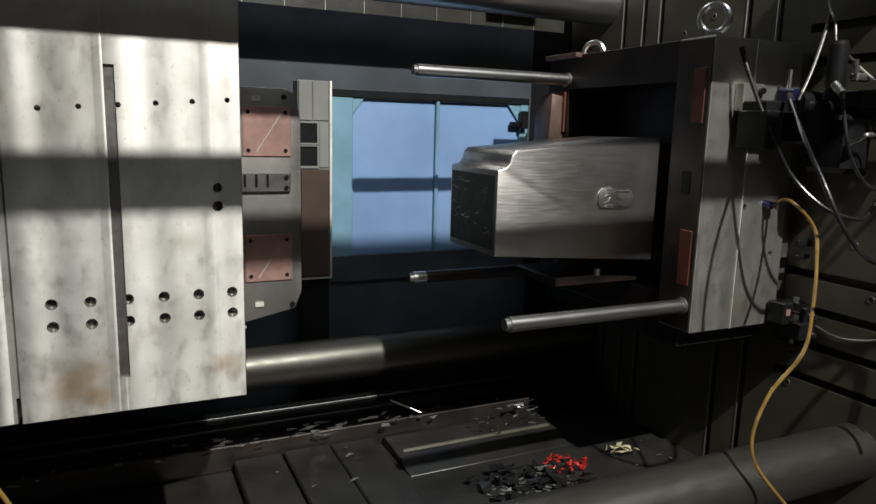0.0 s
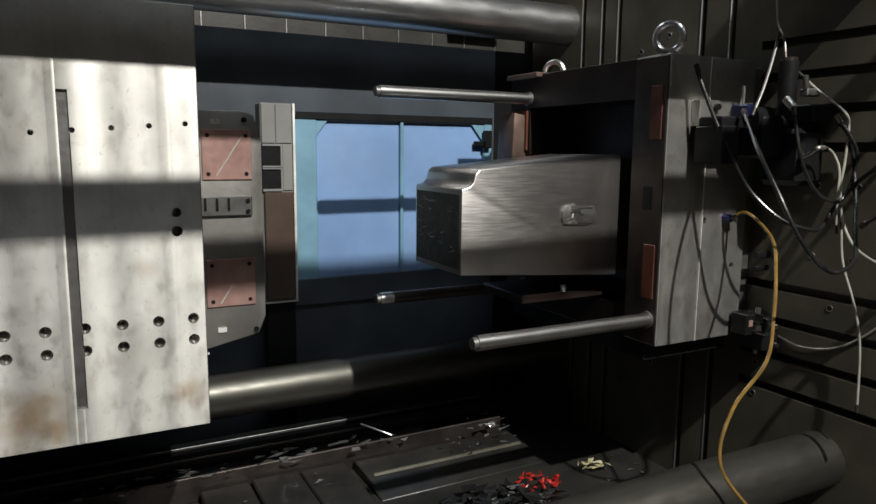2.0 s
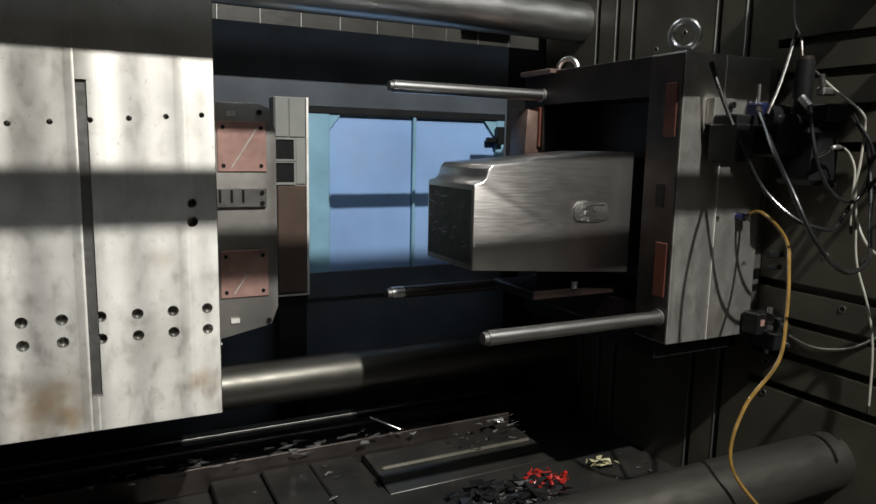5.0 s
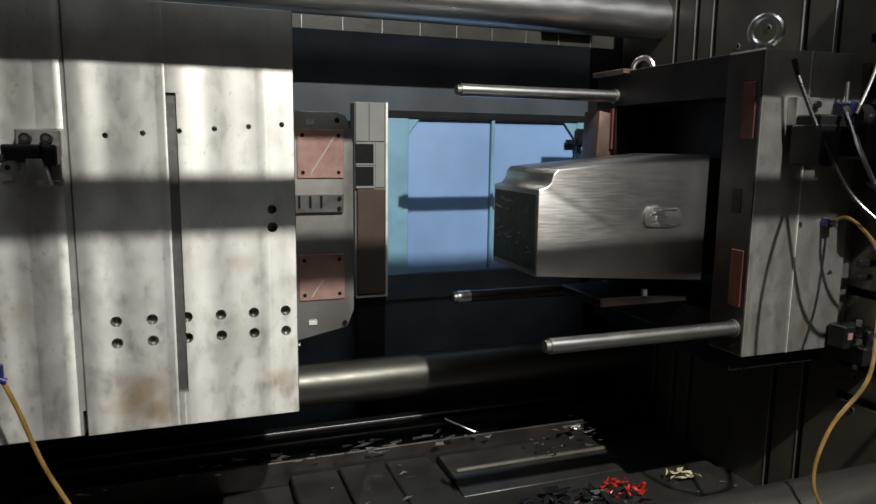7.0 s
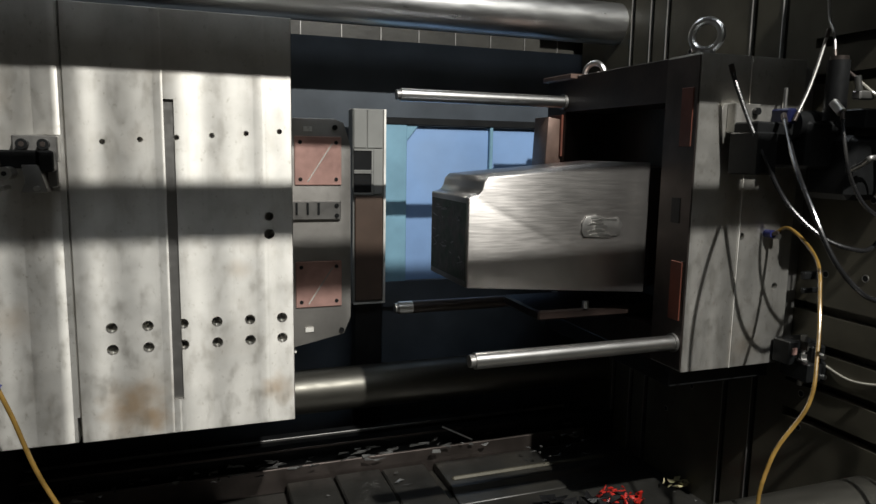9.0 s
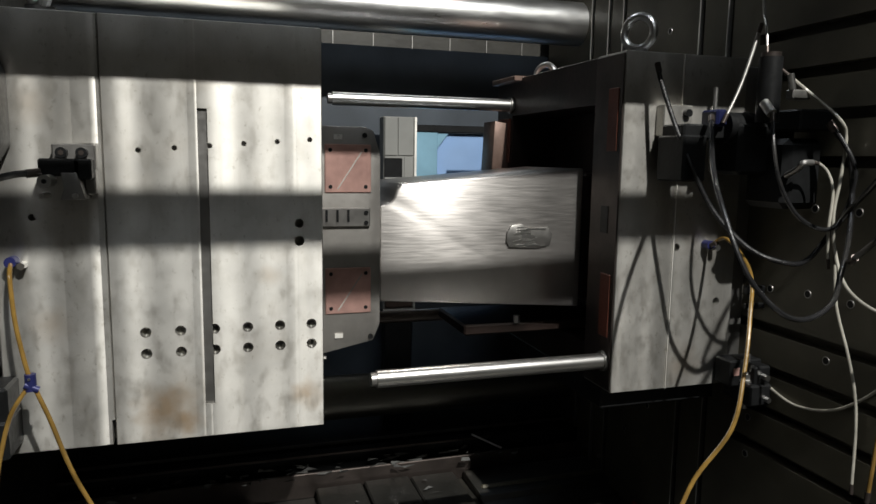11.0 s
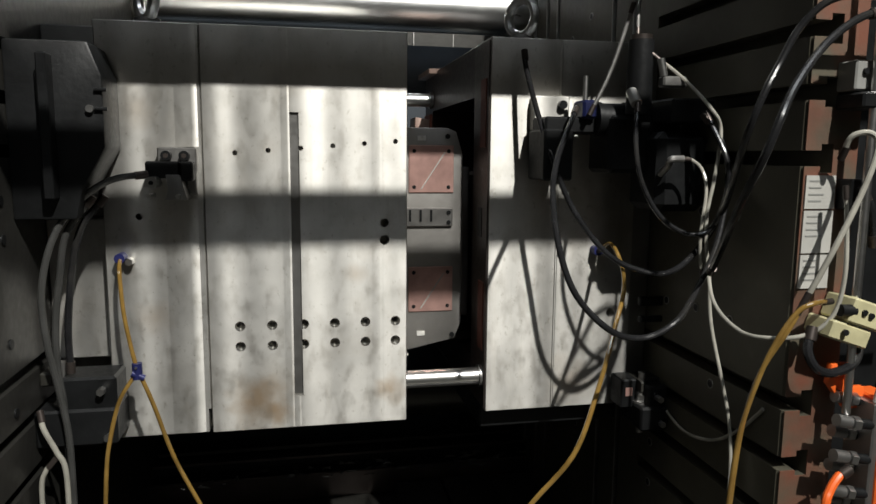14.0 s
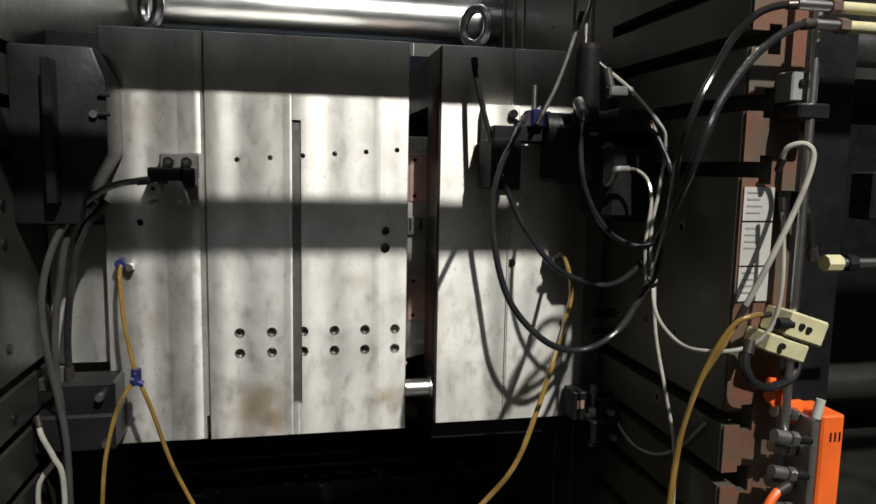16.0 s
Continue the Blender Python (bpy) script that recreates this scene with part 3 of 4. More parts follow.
part("tube", tubed([(-0.686, -0.02, 1.452), (-0.68, -0.06, 1.425), (-0.671, -0.08, 1.337), (-0.655, -0.1, 1.262), (-0.641, -0.11, 1.205)], 0.0050), YELLOW_HOSE, split)
part("branch", tubed([(-0.645, -0.11, 1.196), (-0.68, -0.12, 1.137), (-0.705, -0.12, 1.046), (-0.717, -0.12, 0.966), (-0.728, -0.12, 0.8)], 0.0050), YELLOW_HOSE, split)
part("branch", tubed([(-0.636, -0.11, 1.196), (-0.606, -0.12, 1.12), (-0.573, -0.12, 1.009), (-0.538, -0.12, 0.924), (-0.47, -0.12, 0.78)], 0.0050), YELLOW_HOSE, split)
y_piece = part("coupling", rods(((-0.641, -0.11, 1.222), (-0.641, -0.11, 1.185), 0.0115), sides=16), BLUE_RING, split, "blue hose coupling")
part("clip", rods(((-0.652, -0.115, 1.20), (-0.626, -0.112, 1.186), 0.008), sides=12), BLUE_RING, y_piece)
part("pinch_screw", rods(((-0.641, -0.124, 1.214), (-0.641, -0.118, 1.214), 0.003), sides=8), POLISHED, y_piece)
nip = part("fitting", rods(((-0.686, 0.004, 1.452), (-0.686, -0.03, 1.452), 0.012), sides=16), BLUE_RING, split, "blue push-in fitting")
part("nut", rods(((-0.668, 0.004, 1.442), (-0.668, -0.02, 1.442), 0.009), sides=6), POLISHED, nip)
hose("pale_cable", "pale coiled cable below the fixed half", [(-0.844, -0.13, 1.127), (-0.835, -0.14, 1.089), (-0.812, -0.14, 1.035), (-0.795, -0.14, 0.981), (-0.796, -0.14, 0.80)], 0.006, WHITE_HOSE, "cable")
hose("pale_cable", "pale looped cable below the fixed half", [(-0.815, -0.14, 1.018), (-0.837, -0.14, 0.991), (-0.848, -0.14, 0.946), (-0.846, -0.14, 0.80)], 0.0055, WHITE_HOSE, "cable")


def mould_clamp(name, label, x0, x1, z0, z1, y0, parent_x=0.0):
    c = thing(name, label, "clamp", "mould clamps", at=(parent_x, 0, 0))
    part("jaw", boxes(((x0, y0, z0), (x1, y0 + 0.12, z0 + (z1 - z0) * 0.55)), bevel=0.006), BLACK, c)
    part("heel", boxes(((x0 + (x1 - x0) * 0.3, y0 + 0.01, z0 + (z1 - z0) * 0.5), (x1, y0 + 0.11, z1)), bevel=0.006), BLACK, c)
    xm = x0 + (x1 - x0) * 0.3
    part("bolt", rods(((xm, y0 + 0.05, z0 - 0.02), (xm, y0 + 0.05, z1 + 0.03), 0.010), sides=14), STEEL_DULL, c)
    part("washer", rods(((xm, y0 + 0.05, z0 + (z1 - z0) * 0.55 - 0.001), (xm, y0 + 0.05, z0 + (z1 - z0) * 0.55 + 0.005), 0.024), sides=20), STEEL_DULL, c)
    part("side_bolt", rods(((x1 - 0.03, y0 - 0.012, z1 - 0.03), (x1 - 0.03, y0 + 0.02, z1 - 0.03), 0.009), sides=6), POLISHED, c)
    part("side_bolt", rods(((x1 - 0.02, y0 - 0.012, z0 + 0.02), (x1 - 0.02, y0 + 0.02, z0 + 0.02), 0.009), sides=6), POLISHED, c)
    part("step_block", boxes(((x0 + 0.01, y0 + 0.02, z1 - 0.02), (xm - 0.012, y0 + 0.1, z1 + 0.012)), bevel=0.004), IRON, c)
    part("nut", rods(((xm, y0 + 0.05, z0 + (z1 - z0) * 0.55), (xm, y0 + 0.05, z0 + (z1 - z0) * 0.55 + 0.022), 0.018), sides=6), POLISHED, c)
    return c


mould_clamp("mould_clamp", "black oily clamp holding the fixed half", -0.865, -0.69, 1.03, 1.19, -0.11)
bracket = thing("robot_bracket", "large black bracket above the hoses on the fixed half", "bracket")
bm = bmesh.new()
prism(bm, [(-0.865, 1.93), (-0.70, 1.93), (-0.675, 1.86), (-0.675, 1.71), (-0.725, 1.62), (-0.74, 1.555), (-0.865, 1.555)], "y", -0.14, 0.0, 0.006)
part("plate", bm, BLACK, bracket)
part("rib", boxes(((-0.79, -0.18, 1.6), (-0.77, -0.138, 1.9)), bevel=0.003), BLACK, bracket)
for z in (1.79, 1.83):
    part("screw", rods(((-0.69, -0.145, z), (-0.665, -0.145, z), 0.004), sides=10), BLACK, bracket)
part("bolt", rods(((-0.70, -0.15, 1.79), (-0.70, -0.138, 1.79), 0.008), sides=12), POLISHED, bracket)

# ---- scraps on the bed ----
rag = thing("red_rag", "crumpled red plastic scrap lying on the bed", "scrap")
bm = bmesh.new()
for k in range(70):
    a, d = random.uniform(0, 6.28), random.uniform(0, 0.07)
    x, y, z = 1.36 + 1.5 * d * math.cos(a), 0.49 + d * math.sin(a), 0.315 + random.uniform(0, 0.02)
    vs = [bm.verts.new((x + random.uniform(-.014, .014), y + random.uniform(-.012, .012), z + random.uniform(-.012, .014))) for _ in range(6)]
    bmesh.ops.convex_hull(bm, input=vs)
tagged(part("film", bm, RED, rag, soft=False), kind="stuff")
gold = thing("foil_scrap", "crumpled dull foil scrap on the bed", "scrap")
bm = bmesh.new()
for k in range(16):
    x, y, z = 1.66 + random.uniform(-.07, .07), 0.5 + random.uniform(-.03, .03), 0.312 + random.uniform(0, 0.02)
    vs = [bm.verts.new((x + random.uniform(-.03, .03), y + random.uniform(-.02, .02), z + random.uniform(-.01, .02))) for _ in range(4)]
    bmesh.ops.convex_hull(bm, input=vs)
tagged(part("film", bm, CREAM, gold, soft=False), kind="stuff")
bm = bmesh.new()
for x0, x1, y0, y1, z, n in ((0.95, 1.35, 0.3, 0.48, 0.303, 110), (1.1, 1.5, 0.72, 0.95, 0.403, 26), (0.25, 1.0, 1.0, 1.05, 0.303, 60), (-0.6, 0.3, 1.0, 1.05, 0.303, 70), (0.2, 0.7, 0.6, 0.9, 0.355, 8), (1.25, 1.5, 0.9, 1.3, 0.41, 18), (1.6, 1.9, 0.3, 0.6, 0.303, 10)):
    for k in range(n):
        x, y = random.uniform(x0, x1), random.uniform(y0, y1)
        s = random.uniform(0.004, 0.016)
        vs = [bm.verts.new((x + random.uniform(-2.2, 2.2) * s, y + random.uniform(-1, 1) * s, z + random.uniform(0, 0.9) * s)) for _ in range(4)]
        bmesh.ops.convex_hull(bm, input=vs)
tagged(part("plastic_scraps", bm, SCRAP, None, soft=False), "grey plastic flakes and swarf strewn over the bed", "scraps", kind="stuff")
bm = bmesh.new()
for k in range(70):
    x, y = random.uniform(-0.75, 1.05), random.uniform(0.94, 1.06)
    w, z = random.uniform(0.01, 0.05), random.choice((0.402, 0.408, 0.415))
    vs = [bm.verts.new((x + random.uniform(-w, w), y + random.uniform(-.008, .008), z + random.uniform(-.006, .012))) for _ in range(6)]
    bmesh.ops.convex_hull(bm, input=vs)
tagged(part("film_strips", bm, SCRAP, None, soft=False), "torn grey film strips caught along the rail", "scraps", kind="stuff")
film = thing("black_film_heap", "heap of crumpled glossy black film on the bed", "scrap")
bm = bmesh.new()
for k in range(60):
    x, y, z = 1.2 + random.uniform(-.24, .2), 0.42 + random.uniform(-.1, .1), 0.308 + random.uniform(0, 0.025)
    vs = [bm.verts.new((x + random.uniform(-.05, .05), y + random.uniform(-.03, .03), z + random.uniform(-.012, .025))) for _ in range(5)]
    bmesh.ops.convex_hull(bm, input=vs)
tagged(part("film", bm, RUBBER, film, soft=False), kind="stuff")
stick = thing("ejector_pin", "thin bright steel pin lying on the rail", "pin")
part("pin", rods(((0.81, 1.07, 0.462), (0.93, 1.0, 0.412), 0.0045), sides=10), POLISHED, stick)

# ---- moving half of the mould; x runs from its parting face ----
right = thing("core_mould_half", "steel core half of the mould with long guide pillars", "mould half", at=(OPEN, 0, 0))
plate = part("core_plate", boxes(((0.0, 0.008, 1.006), (0.412, 0.165, 2.0)), bevel=0.002), STEEL, right)
bm = bmesh.new()
rod(bm, (0.20, -0.02, 1.44), (0.20, 0.06, 1.44), 0.012, sides=18)
rod(bm, (0.355, -0.02, 1.27), (0.355, 0.06, 1.27), 0.012, sides=18)
box(bm, (-0.05, 0.06, 1.47), (0.05, 0.11, 1.56))
cut(plate, bm)
# Sunk rod added at this step to catch a thin highlight.
part("glint_rod", rods(((0.19, 0.0085, 1.007), (0.19, 0.0085, 1.999), 0.004), sides=12), STEEL, right, "low ridge added to catch a bright line of lamp light")
# Near-black tone stands in for the deep shade of the pocket.
inner = part("inner_block", boxes(((0.0, 0.1655, 1.006), (0.412, 0.95, 1.998)), bevel=0.002), SHADE_BROWN, right, "oily inner block with a deep pocket, darkened for shade")
bm = bmesh.new()
box(bm, (-0.05, 0.1, 1.12), (0.19, 0.80, 1.86))
cut(inner, bm)
part("core_base", boxes(((0.02, 0.25, 1.24), (0.2, 0.63, 1.65)), bevel=0.008), SHADE_BROWN, right)
for z0, z1 in ((1.72, 1.90), (1.17, 1.36)):
    part("wear_strip", boxes(((-0.0065, 0.03, z0), (0.002, 0.085, z1)), bevel=0.002), RUST, right, "rusty wear strip on the parting face")
part("wear_strip", boxes(((-0.008, 0.815, 1.68), (0.004, 0.93, 1.85)), bevel=0.002), RUST, right)
part("wear_strip", boxes(((-0.03, 0.72, 1.985), (0.2, 0.945, 2.004)), bevel=0.002), TAN, right)
for z0, z1 in ((1.012, 1.994),):
    part("parting_land", boxes(((-0.004, 0.012, z0), (-0.0005, 0.164, z1)), bevel=0.001), DARK_STEEL, right, "oil-stained parting land")
part("latch_pocket", boxes(((-0.0055, 0.06, 1.48), (-0.0035, 0.10, 1.56))), BLACK, right, "dark latch pocket")
bm = bmesh.new()
prism(bm, [(-0.07, 1.62), (0.06, 1.62), (0.005, 1.83), (-0.06, 1.84)], "y", 0.83, 0.95, 0.003)
part("interlock_block", bm, TAN, right, "far interlock with a sloping flank")

# the core: a tapered box with rounded edges, a raised lip on its top and a scratched pad on its side
bm = bmesh.new()
outline = [(-0.65, 1.268), (-0.65, 1.553), (-0.620, 1.560), (-0.606, 1.576), (-0.600, 1.602), (-0.584, 1.617), (0.0, 1.668), (0.0, 1.226)]
near = [bm.verts.new((x, 0.222 - 0.0354 * x, z)) for x, z in outline]
far = [bm.verts.new((x, 0.65 + 0.1 * x, z)) for x, z in outline]
bm.faces.new(near), bm.faces.new(far)
for k in range(len(outline)):
    n = (k + 1) % len(outline)
    bm.faces.new((near[k], near[n], far[n], far[k]))
bmesh.ops.recalc_face_normals(bm, faces=bm.faces)
bmesh.ops.bevel(bm, geom=list(bm.edges), offset=0.006, segments=3, affect="EDGES", profile=0.5)
core = part("core", bm, CORE, right, "tapered steel core with a stepped tip and brushed sides")
bm = bmesh.new()
prism(bm, [(-0.256, 1.442), (-0.245, 1.424), (-0.15, 1.418), (-0.108, 1.428), (-0.100, 1.462), (-0.118, 1.486), (-0.185, 1.480), (-0.205, 1.496), (-0.24, 1.490), (-0.254, 1.47)], "y", 0.2225, 0.25, 0.002)
pad = part("pad", bm, STEEL_DULL, core, "scratched bright pad")
for k in range(15):
    x, z, w = random.uniform(-0.205, -0.155), 1.424 + 0.0042 * k, random.uniform(0.018, 0.042)
    bm = bmesh.new()
    prism(bm, [(x - w, z), (x + w, z + random.uniform(-.003, .003)), (x + w * 0.9, z + 0.0032), (x - w * 0.8, z + 0.0036)], "y", 0.2212, 0.2235)
    part("weld_stroke", bm, POLISHED, pad, soft=False)
face = part("end_face", boxes(((-0.6515, 0.257, 1.288), (-0.646, 0.573, 1.535)), bevel=0.001), CAST, core, "rough dark cast end of the core")
bm = bmesh.new()
for k in range(22):
    y, z, a, w = random.uniform(0.28, 0.55), random.uniform(1.31, 1.515), random.uniform(-0.35, 0.3), random.uniform(0.008, 0.03)
    vs = []
    for step in (-1, -0.4, 0.4, 1):
        for off in (-0.0016, 0.0016):
            vs.append(bm.verts.new((-0.6525 + random.uniform(-.0015, .002), y + step * w * math.cos(a) + off, z + step * w * math.sin(a) + off * random.uniform(0.2, 1.4))))
    bmesh.ops.convex_hull(bm, input=vs)
tagged(part("tool_marks", bm, STEEL_DULL, face, soft=False), kind="stuff")
# Far lower shaft is dark in place of shade; its tip stays bright.
for y, z in ((0.05, 1.095), (0.81, 1.085), (0.81, 1.90)):
    pil = part("guide_pillar", rods(((-0.70, y, z), (0.03, y, z), 0.024), sides=32), DARK_STEEL if (y > 0.5 and z < 1.5) else POLISHED, right, "long guide pillar")
    part("nose", rods(((-0.716, y, z), (-0.70, y, z), 0.019), sides=28), STEEL_DULL, pil)
    part("sleeve", rods(((-0.70, y, z), (-0.645, y, z), 0.0245), sides=32), POLISHED, pil)
    part("shoulder", rods(((-0.012, y, z), (0.0, y, z), 0.031), sides=28), STEEL_DULL, pil)
slide = part("ejector_slide", boxes(((-0.36, 0.30, 1.13), (0.19, 0.58, 1.165)), bevel=0.006), SHADE_BROWN, right, "oily slide under the core, darkened for shade")
part("slide_nut", rods(((-0.18, 0.3, 1.165), (-0.18, 0.3, 1.19), 0.012), sides=6), POLISHED, slide)
part("rear_plate", boxes(((0.412, 0.03, 1.05), (0.475, 0.93, 1.98)), bevel=0.003), STEEL_DULL, right)
part("foot", boxes(((0.0, 0.06, 0.94), (0.412, 0.9, 1.006)), bevel=0.004), BLACK, right)
eye_bolt(right, 0.12, 0.14, 1.998, 0.047)
eye_bolt(right, 0.165, 0.86, 1.95, 0.045)

# ---- moving platen with its T-slots ----
SLOTS = (2.06, 1.945, 1.826, 1.699, 1.201, 1.072, 0.945, 0.82)
moving = thing("moving_platen", "dark iron moving platen cut with T-slots, rust-red edge", "platen", at=(OPEN, 0, 0))
body = part("body", boxes(((0.475, -0.555, 0.02), (0.60, 1.48, 2.8)), bevel=0.006), PLATEN, moving)
part("back_web", boxes(((0.60, -0.3, 0.05), (0.95, 1.3, 2.7)), bevel=0.01), BLACK, moving)
bm = bmesh.new()
for z in SLOTS:
    box(bm, (0.40, -0.7, z - 0.0155), (0.514, 0.04, z + 0.0155))
    box(bm, (0.512, -0.7, z - 0.028), (0.539, 0.04, z + 0.028))
cut(body, bm)
bm = bmesh.new()
for y in (0.172, 0.314, 0.796, 0.908, 1.048):
    box(bm, (0.40, y - 0.013, 1.85), (0.52, y + 0.013, 2.9))
    box(bm, (0.40, y - 0.013, -0.1), (0.52, y + 0.013, 1.1))
cut(body, bm)
for y in (0.172, 0.314, 0.796, 0.908, 1.048):
    part("slot_lip", boxes(((0.4735, y + 0.0125, 1.85), (0.49, y + 0.0175, 2.78)), bevel=0.001), STEEL, moving, "worn bright slot lip")
    part("slot_lip", boxes(((0.4735, y + 0.0125, 0.05), (0.49, y + 0.0165, 1.08)), bevel=0.001), STEEL_DULL, moving)
edge = part("edge_face", boxes(((0.477, -0.5585, 0.1), (0.594, -0.5555, 2.75))), EDGE, moving, "worn rust-red and olive paint on the platen edge")
bm = bmesh.new()
for z in SLOTS:
    box(bm, (0.40, -0.7, z - 0.0155), (0.514, 0.04, z + 0.0155))
    box(bm, (0.512, -0.7, z - 0.028), (0.539, 0.04, z + 0.028))
cut(edge, bm)
for z0, z1 in ((1.601, 1.666), (1.513, 1.597), (1.442, 1.509)):
    card = part("instruction_card", boxes(((0.481, -0.5625, z0), (0.547, -0.5582, z1))), WHITE, moving, "faded white instruction card")
    for k in range(4):
        zz = z1 - 0.012 - 0.013 * k
        part("text_line", boxes(((0.488, -0.5635, zz), (0.488 + random.uniform(0.025, 0.042), -0.562, zz + 0.003))), GREY, card)
for y, z in ((0.65, 2.11), (0.49, 2.16), (0.65, 2.4), (0.49, 2.4), (-0.22, 1.57), (-0.36, 1.57), (-0.08, 1.32), (-0.22, 1.33), (-0.36, 1.33), (-0.03, 0.9), (-0.03, 0.78), (-0.3, 1.16), (0.5, 0.75), (0.65, 0.6)):
    part("tapped_hole", rods(((0.4735, y, z), (0.478, y, z), 0.010), sides=14), BLACK, moving)
    part("bright_lip", ringed((0.4745, y, z), (1, 0, 0), 0.0105, 0.0016), STEEL_DULL, moving)

# ---- things fixed to the moving half ----
carried = [right, moving]


def on_platen(ob):
    carried.append(ob)
    return ob


dev = on_platen(thing("core_cylinder", "black hydraulic cylinder block on the core half", "cylinder", at=(OPEN, 0, 0)))
part("mount", boxes(((0.105, -0.03, 1.765), (0.20, 0.008, 1.852)), bevel=0.003), STEEL, dev, "bright mounting plate")
for z in (1.79, 1.83):
    part("bolt", rods(((0.178, -0.045, z), (0.178, -0.028, z), 0.011), sides=16), BLACK, dev)
part("block", boxes(((0.095, -0.14, 1.64), (0.17, -0.02, 1.765)), bevel=0.005), BLACK, dev)
part("body", boxes(((0.25, -0.17, 1.66), (0.44, -0.04, 1.80)), bevel=0.01), BLACK, dev)
part("arm", boxes(((0.10, -0.13, 1.755), (0.255, -0.03, 1.795)), bevel=0.005), BLACK, dev)
motor = part("motor", rods(((0.23, -0.12, 1.79), (0.385, -0.12, 1.79), 0.040), sides=28), BLACK, dev, "black hydraulic motor")
for x in (0.235, 0.31, 0.38):
    part("motor_ring", rods(((x - 0.006, -0.12, 1.79), (x + 0.006, -0.12, 1.79), 0.043), sides=28), BLACK, motor)
part("barrel", rods(((0.305, -0.2, 1.80), (0.305, -0.2, 1.97), 0.030), sides=28), BLACK, dev)
part("cap", rods(((0.305, -0.2, 1.97), (0.305, -0.2, 1.982), 0.025), sides=28), DARK_STEEL, dev)
part("flange", boxes(((0.36, -0.26, 1.78), (0.47, -0.10, 1.835)), bevel=0.005), BLACK, dev)
# Black block added for the shaded area below the cylinder.
part("shade_block", boxes(((0.345, -0.24, 1.57), (0.472, -0.08, 1.76)), bevel=0.018), BLACK, dev)
part("blue_valve", boxes(((0.188, -0.15, 1.79), (0.224, -0.08, 1.835)), bevel=0.006), NAVY, dev, "blue valve body")
part("nipple", rods(((0.206, -0.115, 1.83), (0.206, -0.115, 1.895), 0.0065), sides=14), POLISHED, dev)
part("nozzle", rods(((0.275, -0.25, 1.82), (0.275, -0.22, 1.85), 0.013), sides=16), POLISHED, dev)
part("elbow", tubed([(0.352, -0.235, 1.66), (0.345, -0.28, 1.68), (0.34, -0.30, 1.694), (0.37, -0.30, 1.696)], 0.008), STEEL_DULL, dev)
tee = part("tee", boxes(((0.34, -0.25, 1.86), (0.40, -0.22, 1.885)), bevel=0.004), STEEL_DULL, dev)
part("tee_handle", rods(((0.345, -0.24, 1.885), (0.335, -0.24, 1.925), 0.009), sides=12), POLISHED, tee)


def moved_hose(label, points, r, mat, category="hose"):
    return on_platen(hose("hose" if category == "hose" else "cable", label, points, r, mat, category, "hoses of the moving half", OPEN))


moved_hose("black rubber hose looping low before the core half", [(0.169, -0.15, 1.813), (0.065, -0.3, 1.68), (0.028, -0.4, 1.567), (0.042, -0.47, 1.44), (0.11, -0.5, 1.359), (0.188, -0.5, 1.338), (0.259, -0.5, 1.371), (0.333, -0.45, 1.429), (0.403, -0.4, 1.516), (0.453, -0.35, 1.648), (0.446, -0.33, 1.734), (0.414, -0.3, 1.795)], 0.0066, RUBBER)
sag = moved_hose("black rubber hose sagging across the core half", [(0.075, -0.03, 1.96), (0.075, -0.05, 1.913), (0.095, -0.1, 1.788), (0.117, -0.15, 1.679), (0.158, -0.2, 1.562), (0.212, -0.28, 1.472), (0.286, -0.33, 1.44), (0.35, -0.33, 1.447), (0.416, -0.32, 1.50), (0.425, -0.381, 1.585), (0.382, -0.471, 1.643), (0.342, -0.549, 1.698), (0.326, -0.598, 1.757), (0.34, -0.612, 1.816), (0.372, -0.605, 1.87), (0.4, -0.61, 1.928), (0.43, -0.629, 1.969), (0.463, -0.645, 1.984), (0.50, -0.655, 1.986)], 0.0068, RUBBER)
moved_hose("black rubber hose looping under the cylinder", [(0.278, -0.25, 1.822), (0.262, -0.28, 1.732), (0.27, -0.3, 1.645), (0.311, -0.32, 1.565), (0.37, -0.34, 1.528), (0.419, -0.35, 1.542), (0.445, -0.36, 1.623), (0.44, -0.36, 1.697), (0.42, -0.3, 1.80)], 0.0058, RUBBER)
moved_hose("pale cable curving down from an elbow", [(0.365, -0.3, 1.696), (0.39, -0.3, 1.694), (0.413, -0.31, 1.671), (0.414, -0.33, 1.622), (0.4, -0.34, 1.534), (0.403, -0.34, 1.471), (0.411, -0.34, 1.426)], 0.004, WHITE_HOSE, "cable")
moved_hose("pale cable swinging over to the platen edge", [(0.325, -0.22, 1.936), (0.386, -0.25, 1.881), (0.414, -0.33, 1.807), (0.441, -0.33, 1.759), (0.43, -0.335, 1.659), (0.412, -0.34, 1.56), (0.41, -0.36, 1.461), (0.393, -0.42, 1.385), (0.404, -0.5, 1.343), (0.422, -0.575, 1.347), (0.482, -0.6, 1.359), (0.517, -0.62, 1.401), (0.526, -0.63, 1.479), (0.528, -0.62, 1.584), (0.524, -0.615, 1.646)], 0.0043, WHITE_HOSE, "cable")
moved_hose("pale cable hanging straight down", [(0.423, -0.345, 1.46), (0.426, -0.36, 1.333), (0.434, -0.4, 1.214), (0.447, -0.42, 1.117), (0.452, -0.43, 1.017), (0.446, -0.44, 0.85)], 0.004, WHITE_HOSE, "cable")
